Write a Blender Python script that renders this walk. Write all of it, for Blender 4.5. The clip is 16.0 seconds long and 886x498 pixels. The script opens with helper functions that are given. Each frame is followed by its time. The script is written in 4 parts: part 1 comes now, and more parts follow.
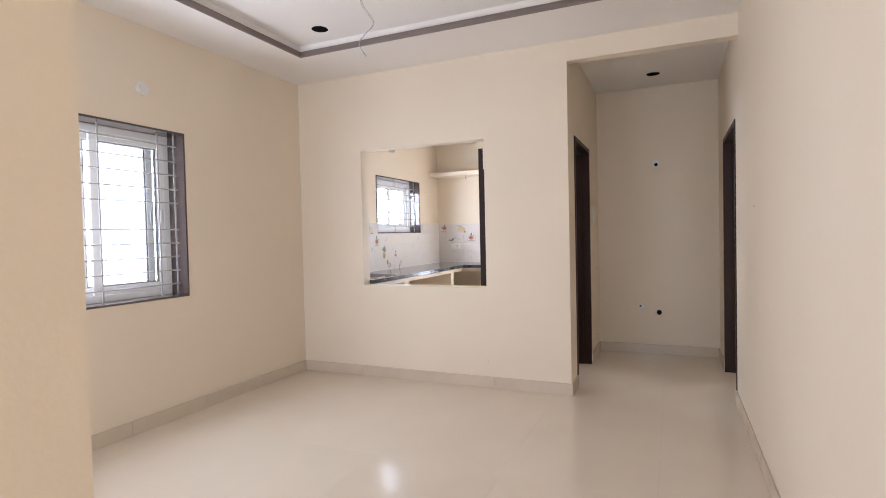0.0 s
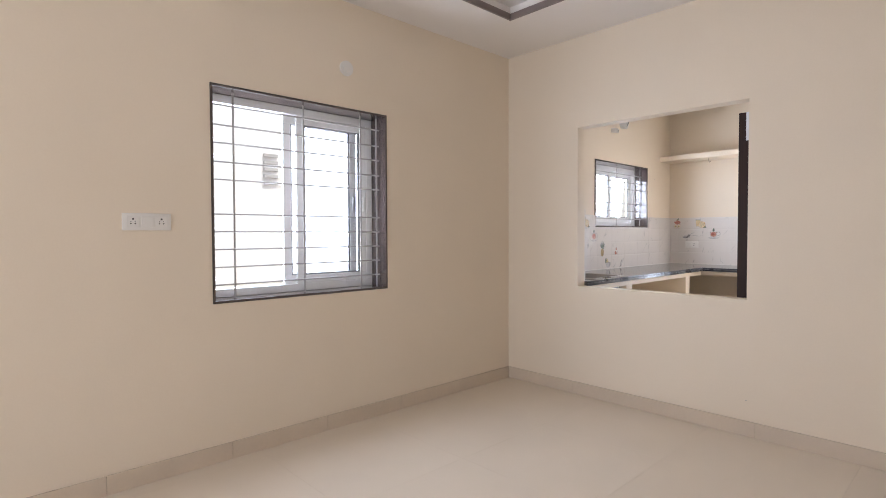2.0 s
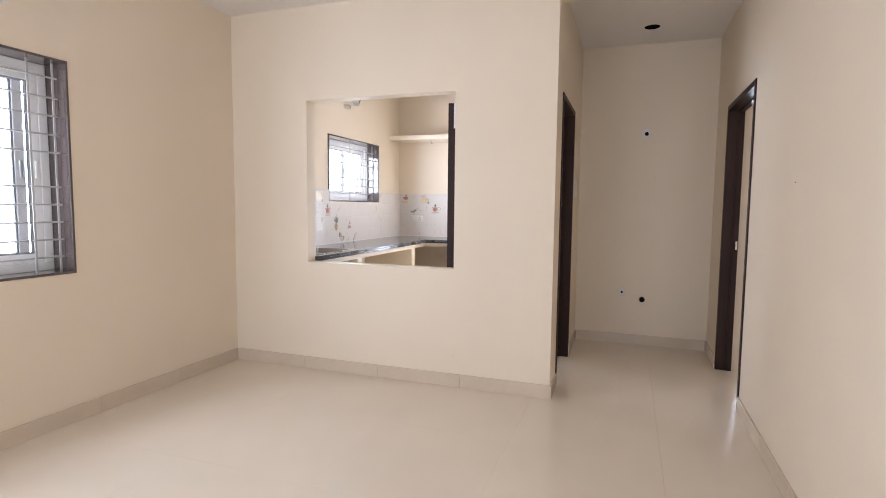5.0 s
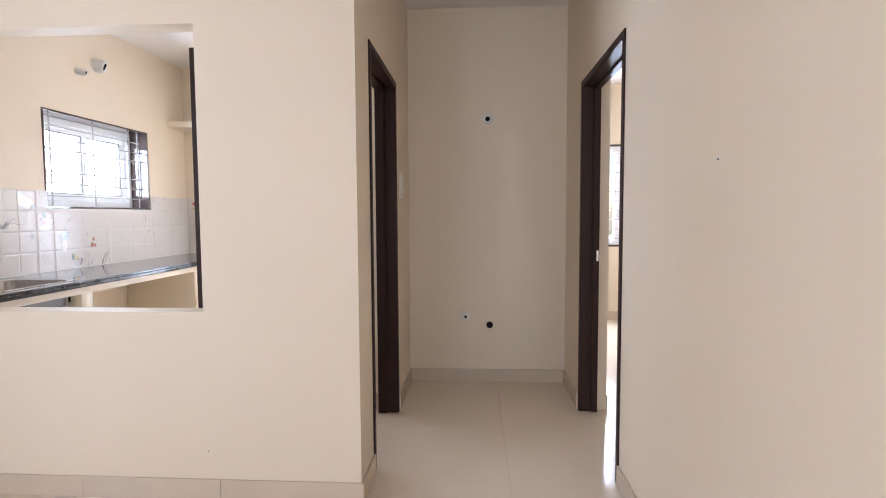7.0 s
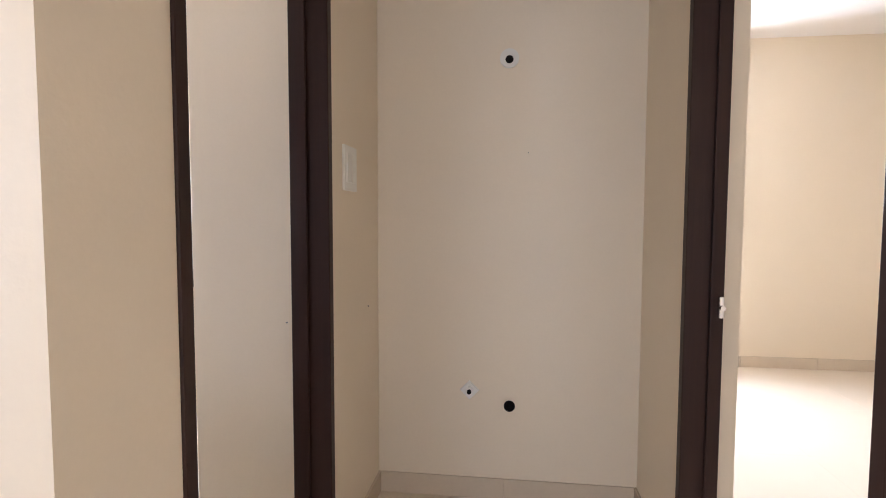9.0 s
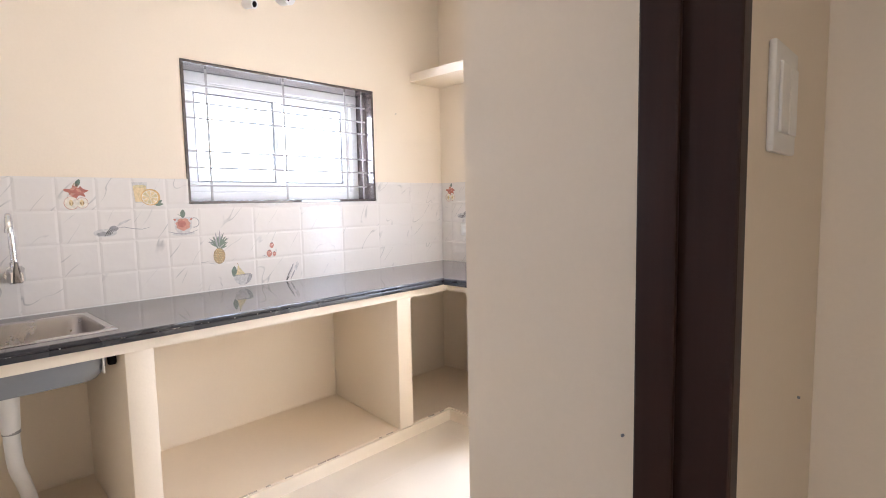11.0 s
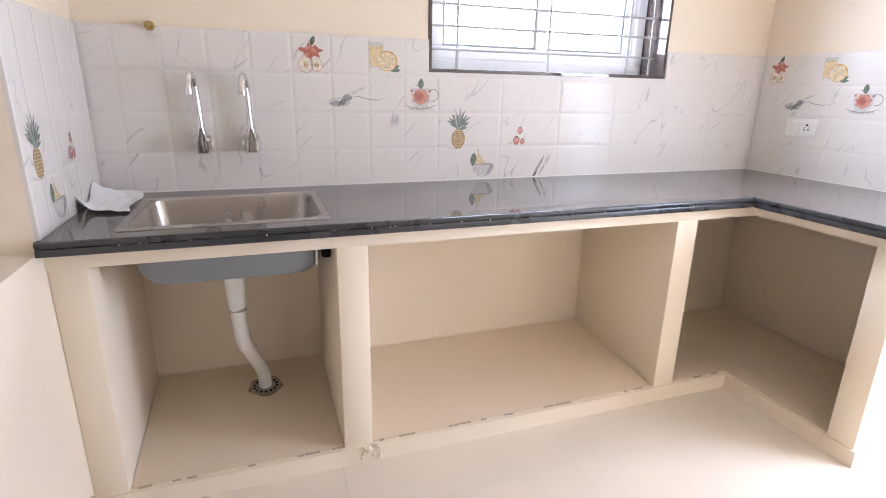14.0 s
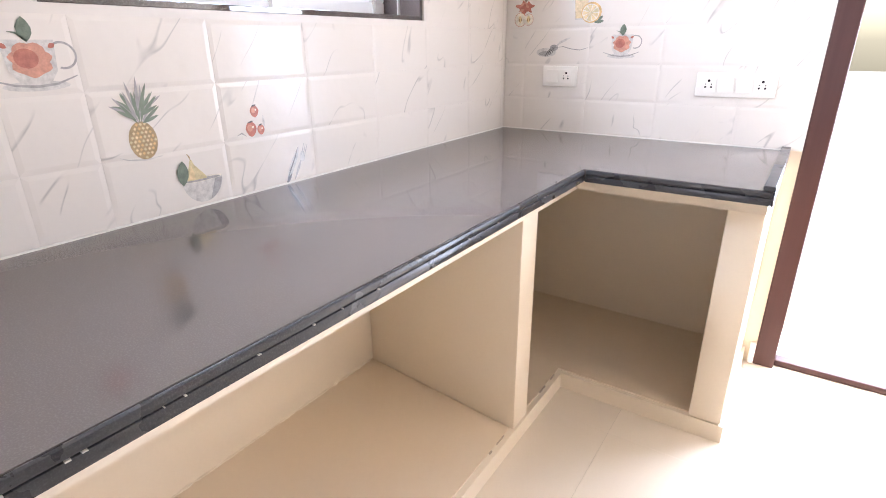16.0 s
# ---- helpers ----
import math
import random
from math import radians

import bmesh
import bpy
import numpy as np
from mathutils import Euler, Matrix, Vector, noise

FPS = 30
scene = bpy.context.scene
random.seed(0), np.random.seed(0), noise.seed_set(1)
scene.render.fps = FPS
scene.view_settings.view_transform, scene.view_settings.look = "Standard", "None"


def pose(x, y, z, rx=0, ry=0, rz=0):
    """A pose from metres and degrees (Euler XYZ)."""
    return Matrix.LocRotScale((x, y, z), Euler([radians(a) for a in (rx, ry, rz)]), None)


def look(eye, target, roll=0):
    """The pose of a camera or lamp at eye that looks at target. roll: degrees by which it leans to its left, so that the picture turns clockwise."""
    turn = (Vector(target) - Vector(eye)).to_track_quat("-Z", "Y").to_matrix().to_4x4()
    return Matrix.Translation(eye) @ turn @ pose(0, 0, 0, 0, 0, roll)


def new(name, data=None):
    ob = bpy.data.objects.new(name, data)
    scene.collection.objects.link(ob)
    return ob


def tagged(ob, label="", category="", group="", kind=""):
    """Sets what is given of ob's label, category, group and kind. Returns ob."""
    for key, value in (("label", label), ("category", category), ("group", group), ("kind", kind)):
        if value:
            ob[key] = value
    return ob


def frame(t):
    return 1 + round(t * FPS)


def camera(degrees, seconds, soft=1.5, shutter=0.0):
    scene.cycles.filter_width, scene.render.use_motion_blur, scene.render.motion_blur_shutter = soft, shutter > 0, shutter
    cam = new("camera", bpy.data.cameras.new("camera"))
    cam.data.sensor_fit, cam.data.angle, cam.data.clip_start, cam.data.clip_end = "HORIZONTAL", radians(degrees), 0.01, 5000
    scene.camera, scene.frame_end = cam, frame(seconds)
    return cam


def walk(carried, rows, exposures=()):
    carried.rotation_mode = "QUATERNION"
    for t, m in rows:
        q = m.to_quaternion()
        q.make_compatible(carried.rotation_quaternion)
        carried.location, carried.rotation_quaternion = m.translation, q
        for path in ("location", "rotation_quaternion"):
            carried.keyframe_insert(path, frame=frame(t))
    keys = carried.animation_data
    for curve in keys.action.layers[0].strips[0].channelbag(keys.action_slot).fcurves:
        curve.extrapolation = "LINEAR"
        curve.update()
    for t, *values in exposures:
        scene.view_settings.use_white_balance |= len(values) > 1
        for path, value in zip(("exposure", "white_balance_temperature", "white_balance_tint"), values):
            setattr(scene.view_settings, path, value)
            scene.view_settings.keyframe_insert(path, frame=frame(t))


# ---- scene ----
cam = camera(80.2, 16.0, soft=1.0)
PATH = [
    (0, (3.41, -4.283, 1.326), (2.61, -2.451, 1.273), -1.3),
    (0.5, (3.306, -4.024, 1.369), (2.316, -2.286, 1.37), -2.2),
    (1, (3.212, -3.833, 1.388), (2.001, -2.241, 1.432), -2.3),
    (1.5, (3.088, -3.716, 1.346), (1.714, -2.263, 1.374), -1.0),
    (2, (3.032, -3.681, 1.294), (1.58, -2.307, 1.237), -0.2),
    (2.5, (3.104, -3.703, 1.265), (1.629, -2.36, 1.125), 0.2),
    (3, (3.219, -3.74, 1.281), (1.74, -2.407, 1.093), 0.2),
    (3.5, (3.246, -3.759, 1.315), (1.821, -2.37, 1.12), 0.3),
    (4, (3.182, -3.773, 1.323), (1.956, -2.203, 1.14), 0.6),
    (4.5, (3.137, -3.77, 1.32), (2.176, -2.025, 1.145), 0.6),
    (5, (3.122, -3.6, 1.327), (2.461, -1.719, 1.164), 0.6),
    (7.3, (3.17, -2.026, 1.301), (3.08, -0.032, 1.166), -0.6),
    (7.5, (3.173, -1.857, 1.308), (3.101, 0.137, 1.166), -0.7),
    (8, (3.246, -1.444, 1.313), (3.171, 0.55, 1.184), -0.4),
    (8.2, (3.288, -1.266, 1.304), (3.201, 0.729, 1.186), -0.3),
    (10.3, (3.079, 0.086, 1.358), (2.166, 1.856, 1.174), -0.4),
    (10.5, (3.015, 0.163, 1.345), (1.969, 1.858, 1.163), -0.7),
    (10.8, (2.911, 0.261, 1.34), (1.658, 1.809, 1.166), -0.7),
    (11, (2.859, 0.318, 1.353), (1.48, 1.755, 1.173), -1.1),
    (11.5, (2.76, 0.429, 1.363), (1.139, 1.585, 1.173), -0.9),
    (12, (2.721, 0.527, 1.359), (0.928, 1.371, 1.089), 0.8),
    (12.5, (2.694, 0.555, 1.31), (0.863, 1.266, 0.933), 1.4),
    (13, (2.644, 0.577, 1.246), (0.815, 1.218, 0.752), 1.3),
    (13.5, (2.503, 0.596, 1.247), (0.687, 1.223, 0.691), 1.3),
    (14, (2.278, 0.659, 1.297), (0.475, 1.3, 0.715), 1.1),
    (14.5, (2.082, 0.734, 1.304), (0.309, 1.455, 0.721), 0.8),
    (15, (1.803, 0.822, 1.319), (0.155, 1.779, 0.713), 0.6),
    (15.5, (1.557, 0.857, 1.295), (0.126, 2.092, 0.642), 0.0),
    (16, (1.302, 0.9, 1.282), (0.246, 2.436, 0.558), -0.6),
]

EXPOSURES = [(0, 0.04, 6500, 10), (0.5, 0.14, 6480, 10), (1, -0.04, 6600, 10), (1.5, -0.6, 6750, 10), (2, -0.26, 6550, 10), (3, -0.06, 6480, 10), (4.5, 0.1, 6480, 10), (5, 0.14, 6480, 10),
             (7.5, 0.28, 6280, 10), (8.2, 0.5, 6250, 10), (10.5, 0.62, 6650, 10), (11, 0.48, 6380, 10), (12, 0.32, 6080, 10), (13, 0.4, 6080, 10), (14.5, 0.36, 6250, 12), (15.5, 0.44, 6350, 12), (16, 0.52, 6420, 12)]
walk(cam, [(t, look(eye, target, roll)) for t, eye, target, roll in PATH], EXPOSURES)

# ---- light ----
world = bpy.data.worlds.new("sky")
scene.world = world
world.use_nodes = True
wn = world.node_tree.nodes
sky = wn.new("ShaderNodeTexSky")
sky.sky_type = "NISHITA"
sky.sun_disc = False
sky.sun_elevation = radians(56.8)
sky.sun_rotation = radians(56.3)
world.node_tree.links.new(sky.outputs[0], wn["Background"].inputs[0])
wn["Background"].inputs[1].default_value = 0.15
sun = bpy.data.lights.new("sun", "SUN")
sun.energy, sun.angle, sun.color = 5.0, radians(0.5), (1.0, 0.95, 0.88)
sun_ob = new("sun", sun)
sun_ob.matrix_world = look((0, 0, 20), (-12, -8, -2))


def area(name, eye, target, w, h, watts, color=(0.70, 0.79, 1.0)):
    """Daylight that enters through an opening, known or added."""
    d = bpy.data.lights.new(name, "AREA")
    d.shape, d.size, d.size_y, d.energy, d.color = "RECTANGLE", w, h, watts, color
    ob = new(name, d)
    ob.matrix_world = look(eye, target)
    return ob


# Added fill for the hall, from an assumed opening out of view.
area("fill_unseen_opening", (1.95, -7.62, 1.2), (1.95, 0, 1.25), 3.1, 2.2, 112)
area("daylight_living_window", (-0.26, -1.98, 1.52), (3, -1.98, 1.3), 1.2, 1.2, 60)
area("daylight_kitchen_window", (-0.26, 1.967, 1.73), (3, 1.967, 1.4), 1.2, 0.7, 52)
area("daylight_utility_door", (1.70, 3.36, 0.90), (1.62, 1.0, 0.20), 0.62, 1.6, 50)
area("daylight_room_window", (4.58, 4.47, 1.5), (4.7, 0, 1.2), 0.7, 1.1, 170)


# ---- materials ----
def nodes_of(name):
    m = bpy.data.materials.new(name)
    m.use_nodes = True
    return m, m.node_tree.nodes, m.node_tree.links, m.node_tree.nodes["Principled BSDF"]


def surface(name, color, rough=0.6, metal=0.0, vary=0.04, scale=3.0, grain=60.0, bump=0.02, coat=0.0, rough_vary=0.08, spec=0.5):
    """A colour with broad stains, fine grain and relief, in real-world size."""
    m, n, l, b = nodes_of(name)
    geo = n.new("ShaderNodeNewGeometry")
    big = n.new("ShaderNodeTexNoise")
    big.inputs["Scale"].default_value, big.inputs["Detail"].default_value = scale, 5
    small = n.new("ShaderNodeTexNoise")
    small.inputs["Scale"].default_value, small.inputs["Detail"].default_value = grain, 4
    l.new(geo.outputs["Position"], big.inputs["Vector"])
    l.new(geo.outputs["Position"], small.inputs["Vector"])
    add = n.new("ShaderNodeMath")
    add.operation = "ADD"
    l.new(big.outputs[0], add.inputs[0])
    mul = n.new("ShaderNodeMath")
    mul.operation, mul.inputs[1].default_value = "MULTIPLY", 0.4
    l.new(small.outputs[0], mul.inputs[0])
    l.new(mul.outputs[0], add.inputs[1])
    ramp = n.new("ShaderNodeMapRange")
    ramp.inputs["From Min"].default_value, ramp.inputs["From Max"].default_value = 0.4, 1.0
    ramp.inputs["To Min"].default_value, ramp.inputs["To Max"].default_value = 1 - vary, 1 + vary
    l.new(add.outputs[0], ramp.inputs["Value"])
    mix = n.new("ShaderNodeVectorMath")
    mix.operation = "SCALE"
    mix.inputs[0].default_value = color
    l.new(ramp.outputs[0], mix.inputs["Scale"])
    l.new(mix.outputs[0], b.inputs["Base Color"])
    rr = n.new("ShaderNodeMapRange")
    rr.inputs["To Min"].default_value, rr.inputs["To Max"].default_value = max(rough - rough_vary, 0.02), rough + rough_vary
    l.new(big.outputs[0], rr.inputs["Value"])
    l.new(rr.outputs[0], b.inputs["Roughness"])
    b.inputs["Metallic"].default_value = metal
    b.inputs["Coat Weight"].default_value = coat
    b.inputs["Specular IOR Level"].default_value = spec
    if bump:
        bp = n.new("ShaderNodeBump")
        bp.inputs["Strength"].default_value, bp.inputs["Distance"].default_value = bump, 0.01
        l.new(small.outputs[0], bp.inputs["Height"])
        l.new(bp.outputs[0], b.inputs["Normal"])
    return m


def marble_tile(name):
    """White glazed tile with sparse slanting grey veins, different on each piece."""
    m, n, l, b = nodes_of(name)
    tc = n.new("ShaderNodeTexCoord")
    info = n.new("ShaderNodeObjectInfo")
    off = n.new("ShaderNodeVectorMath")
    off.operation = "SCALE"
    off.inputs[0].default_value = (37, 53, 71)
    l.new(info.outputs["Random"], off.inputs["Scale"])
    pos = n.new("ShaderNodeVectorMath")
    pos.operation = "ADD"
    l.new(tc.outputs["Object"], pos.inputs[0])
    l.new(off.outputs[0], pos.inputs[1])
    warp = n.new("ShaderNodeTexNoise")
    warp.inputs["Scale"].default_value, warp.inputs["Detail"].default_value, warp.inputs["Distortion"].default_value = 1.0, 1.6, 0.3
    mp = n.new("ShaderNodeMapping")
    mp.vector_type = "TEXTURE"
    mp.inputs["Rotation"].default_value = (0, 0, radians(52))
    mp.inputs["Scale"].default_value = (0.42, 0.13, 0.3)
    l.new(pos.outputs[0], mp.inputs["Vector"])
    l.new(mp.outputs[0], warp.inputs["Vector"])
    sub = n.new("ShaderNodeMath")
    sub.operation, sub.inputs[1].default_value = "SUBTRACT", 0.5
    l.new(warp.outputs[0], sub.inputs[0])
    ab = n.new("ShaderNodeMath")
    ab.operation = "ABSOLUTE"
    l.new(sub.outputs[0], ab.inputs[0])
    thin = n.new("ShaderNodeMapRange")
    thin.inputs["From Min"].default_value, thin.inputs["From Max"].default_value = 0.0, 0.010
    thin.inputs["To Min"].default_value, thin.inputs["To Max"].default_value = 1, 0
    l.new(ab.outputs[0], thin.inputs["Value"])
    gate = n.new("ShaderNodeTexNoise")
    gate.inputs["Scale"].default_value = 9
    l.new(pos.outputs[0], gate.inputs["Vector"])
    gr = n.new("ShaderNodeMapRange")
    gr.inputs["From Min"].default_value, gr.inputs["From Max"].default_value = 0.47, 0.62
    l.new(gate.outputs[0], gr.inputs["Value"])
    mm = n.new("ShaderNodeMath")
    mm.operation = "MULTIPLY"
    l.new(thin.outputs[0], mm.inputs[0])
    l.new(gr.outputs[0], mm.inputs[1])
    mix = n.new("ShaderNodeMix")
    mix.data_type = "RGBA"
    mix.inputs["A"].default_value = (0.74, 0.687, 0.632, 1)
    mix.inputs["B"].default_value = (0.48, 0.45, 0.42, 1)
    l.new(mm.outputs[0], mix.inputs["Factor"])
    l.new(mix.outputs["Result"], b.inputs["Base Color"])
    b.inputs["Roughness"].default_value = 0.17
    b.inputs["Specular IOR Level"].default_value = 0.22
    wave = n.new("ShaderNodeTexNoise")
    wave.inputs["Scale"].default_value = 14
    l.new(pos.outputs[0], wave.inputs["Vector"])
    bp = n.new("ShaderNodeBump")
    bp.inputs["Strength"].default_value, bp.inputs["Distance"].default_value = 0.12, 0.01
    l.new(wave.outputs[0], bp.inputs["Height"])
    l.new(bp.outputs[0], b.inputs["Normal"])
    return m


def glass_material():
    m, n, l, b = nodes_of("window_glass")
    b.inputs["Transmission Weight"].default_value = 1
    b.inputs["Roughness"].default_value = 0.0
    b.inputs["IOR"].default_value = 1.02
    return m


def granite(name, base, fleck, rough, spec=0.5):
    m, n, l, b = nodes_of(name)
    geo = n.new("ShaderNodeNewGeometry")
    v = n.new("ShaderNodeTexNoise")
    v.inputs["Scale"].default_value, v.inputs["Detail"].default_value = 420, 4
    l.new(geo.outputs["Position"], v.inputs["Vector"])
    cl = n.new("ShaderNodeTexNoise")
    cl.inputs["Scale"].default_value, cl.inputs["Detail"].default_value = 4, 6
    l.new(geo.outputs["Position"], cl.inputs["Vector"])
    r = n.new("ShaderNodeMapRange")
    r.inputs["From Min"].default_value, r.inputs["From Max"].default_value = 0.48, 0.75
    l.new(v.outputs[0], r.inputs["Value"])
    mix = n.new("ShaderNodeMix")
    mix.data_type = "RGBA"
    mix.inputs["A"].default_value, mix.inputs["B"].default_value = (*base, 1), (*fleck, 1)
    l.new(r.outputs[0], mix.inputs["Factor"])
    l.new(mix.outputs["Result"], b.inputs["Base Color"])
    b.inputs["Specular IOR Level"].default_value = spec
    rr = n.new("ShaderNodeMapRange")
    rr.inputs["From Min"].default_value, rr.inputs["From Max"].default_value = 0.35, 0.7
    rr.inputs["To Min"].default_value, rr.inputs["To Max"].default_value = rough * 0.7, rough * 1.6
    l.new(cl.outputs[0], rr.inputs["Value"])
    l.new(rr.outputs[0], b.inputs["Roughness"])
    return m


def wood(name, a, c, rough):
    m, n, l, b = nodes_of(name)
    geo = n.new("ShaderNodeNewGeometry")
    mp = n.new("ShaderNodeMapping")
    mp.inputs["Scale"].default_value = (60, 60, 1.6)
    l.new(geo.outputs["Position"], mp.inputs["Vector"])
    v = n.new("ShaderNodeTexNoise")
    v.inputs["Scale"].default_value, v.inputs["Detail"].default_value, v.inputs["Distortion"].default_value = 1.0, 7, 0.6
    l.new(mp.outputs[0], v.inputs["Vector"])
    mix = n.new("ShaderNodeMix")
    mix.data_type = "RGBA"
    mix.inputs["A"].default_value, mix.inputs["B"].default_value = (*a, 1), (*c, 1)
    l.new(v.outputs[0], mix.inputs["Factor"])
    l.new(mix.outputs["Result"], b.inputs["Base Color"])
    b.inputs["Roughness"].default_value = rough
    b.inputs["Specular IOR Level"].default_value = 0.25
    bp = n.new("ShaderNodeBump")
    bp.inputs["Strength"].default_value, bp.inputs["Distance"].default_value = 0.08, 0.004
    l.new(v.outputs[0], bp.inputs["Height"])
    l.new(bp.outputs[0], b.inputs["Normal"])
    return m


M_WALL = surface("cream_wall_paint", (0.82, 0.705, 0.555), 0.55, vary=0.03, scale=1.2, grain=90, bump=0.05)
M_CEIL = surface("white_ceiling_paint", (0.86, 0.81, 0.76), 0.6, vary=0.025, scale=1.0, grain=80, bump=0.03)
M_FLOOR = surface("polished_cream_floor_tile", (0.78, 0.675, 0.545), 0.12, vary=0.03, scale=2.0, grain=150, bump=0.0, rough_vary=0.05)
M_JOINT = surface("floor_joint", (0.62, 0.555, 0.465), 0.5)
M_BASE = surface("cream_skirting_tile", (0.66, 0.545, 0.42), 0.2, vary=0.05, scale=5, bump=0.0)
M_BAY = surface("cream_bay_tile", (0.76, 0.62, 0.46), 0.35, vary=0.03, bump=0.0)
M_MOULD = surface("brown_painted_moulding", (0.20, 0.155, 0.14), 0.4, vary=0.1, bump=0.02)
M_WOOD = wood("dark_brown_wood", (0.020, 0.008, 0.006), (0.040, 0.017, 0.012), 0.48)
M_WOODR = wood("reddish_brown_wood", (0.055, 0.022, 0.019), (0.085, 0.038, 0.033), 0.35)
# Wall reflections put into the worktop's base colour, paler than the edge.
M_GRAN = granite("granite_top_sheen", (0.125, 0.107, 0.100), (0.16, 0.141, 0.133), 0.024, 1.0)
M_GRANW = granite("dark_window_granite", (0.050, 0.034, 0.030), (0.15, 0.115, 0.10), 0.03, 1.0)
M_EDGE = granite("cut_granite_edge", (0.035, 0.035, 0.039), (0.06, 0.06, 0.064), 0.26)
M_TILE = marble_tile("white_marble_tile")
M_GROUT = surface("white_grout", (0.69, 0.64, 0.59), 0.4, bump=0.0)
M_UPVC = surface("white_upvc", (0.86, 0.86, 0.85), 0.3, vary=0.02, bump=0.0)
M_BAR = surface("white_enamel_bar", (0.46, 0.445, 0.43), 0.35, vary=0.08, bump=0.0)
M_GASKET = surface("grey_rubber", (0.30, 0.30, 0.30), 0.6, bump=0.0)
M_STAIN = surface("rusty_water_stain", (0.36, 0.24, 0.13), 0.6, vary=0.3, scale=30, bump=0.0)
M_GRIME = surface("dusty_grime", (0.46, 0.38, 0.29), 0.8, vary=0.2, scale=30, bump=0.0)
M_GLASS = glass_material()
M_PLASTIC = surface("white_plastic", (0.80, 0.765, 0.71), 0.3, vary=0.02, bump=0.0)
M_DARK = surface("dark_hollow", (0.012, 0.01, 0.01), 0.8, bump=0.0, spec=0.0)
M_STEEL = surface("brushed_steel", (0.44, 0.41, 0.385), 0.27, metal=1.0, vary=0.05, bump=0.0)
M_STEELW = surface("dull_steel", (0.40, 0.36, 0.31), 0.5, metal=0.6, vary=0.1, bump=0.0)
M_STEELG = surface("grey_sink_underside", (0.20, 0.205, 0.215), 0.45, vary=0.06, bump=0.0)
M_CHROME = surface("chrome", (0.75, 0.75, 0.76), 0.06, metal=1.0, vary=0.02, bump=0.0, rough_vary=0.02)
M_SMOKE = surface("dark_chrome", (0.20, 0.185, 0.18), 0.12, metal=1.0, vary=0.05, bump=0.0)
M_PIPE = surface("white_pvc", (0.78, 0.77, 0.75), 0.32, vary=0.03, bump=0.0)
M_BRASS = surface("brass", (0.55, 0.42, 0.18), 0.25, metal=1.0, bump=0.0)
M_PAPER = surface("white_paper", (0.80, 0.80, 0.82), 0.8, bump=0.02)
M_WIRE = surface("grey_wire", (0.45, 0.42, 0.40), 0.5, bump=0.0)
M_OUT = surface("whitewashed_outside_wall", (0.88, 0.87, 0.85), 0.8, scale=0.8)
M_GROUND = surface("outside_ground", (0.60, 0.57, 0.52), 0.9, scale=0.6)


def flat(name, c):
    return surface("print_" + name, c, 0.14, vary=0.28, scale=70, grain=320, bump=0.0)


P_RED, P_ORANGE, P_YELLOW = flat("red", (0.44, 0.16, 0.12)), flat("orange", (0.66, 0.43, 0.19)), flat("yellow", (0.62, 0.52, 0.30))
P_GREEN, P_GREY, P_CREAM = flat("green", (0.17, 0.21, 0.16)), flat("grey", (0.36, 0.345, 0.335)), flat("cream", (0.76, 0.69, 0.58))
P_PINK, P_LGREY, P_BROWN = flat("pink", (0.56, 0.27, 0.20)), flat("pale_grey", (0.60, 0.57, 0.54)), flat("brown", (0.36, 0.25, 0.13))
P_DARK, P_PEEL = flat("dark", (0.10, 0.085, 0.08)), flat("peel", (0.72, 0.56, 0.32))


# ---- building helpers ----
def mesh_ob(name, bm, mats, parent=None, smooth=False):
    me = bpy.data.meshes.new(name)
    bm.normal_update()
    bm.to_mesh(me)
    bm.free()
    for m in mats if isinstance(mats, (list, tuple)) else [mats]:
        me.materials.append(m)
    if smooth:
        for p in me.polygons:
            p.use_smooth = True
        me.set_sharp_from_angle(angle=radians(35))
    ob = new(name, me)
    if parent:
        ob.parent = parent
    return ob


def part(name, bm, material, parent, label="", smooth=False):
    ob = mesh_ob(name, bm, material, parent, smooth)
    return tagged(ob, label) if label else ob


def add_box(bm, a, b, bevel=0.0, mat=0):
    """A box between two corners, with its edges rounded off."""
    lo, hi = [min(p, q) for p, q in zip(a, b)], [max(p, q) for p, q in zip(a, b)]
    c = Vector([(p + q) / 2 for p, q in zip(lo, hi)])
    s = [q - p for p, q in zip(lo, hi)]
    r = bmesh.ops.create_cube(bm, size=1, matrix=Matrix.Translation(c) @ Matrix.Diagonal((*s, 1)))
    fs = set(f for v in r["verts"] for f in v.link_faces)
    if bevel:
        es = list(set(e for v in r["verts"] for e in v.link_edges))
        out = bmesh.ops.bevel(bm, geom=es, offset=min(bevel, min(s) * 0.45), segments=2, profile=0.5, affect="EDGES")
        fs |= set(out["faces"])
    for f in fs:
        if f.is_valid:
            f.material_index = mat
    return bm


def box(a, b, bevel=0.0):
    return add_box(bmesh.new(), a, b, bevel)


def boxes(*items, bevel=0.0):
    bm = bmesh.new()
    for a, b in items:
        add_box(bm, a, b, bevel)
    return bm


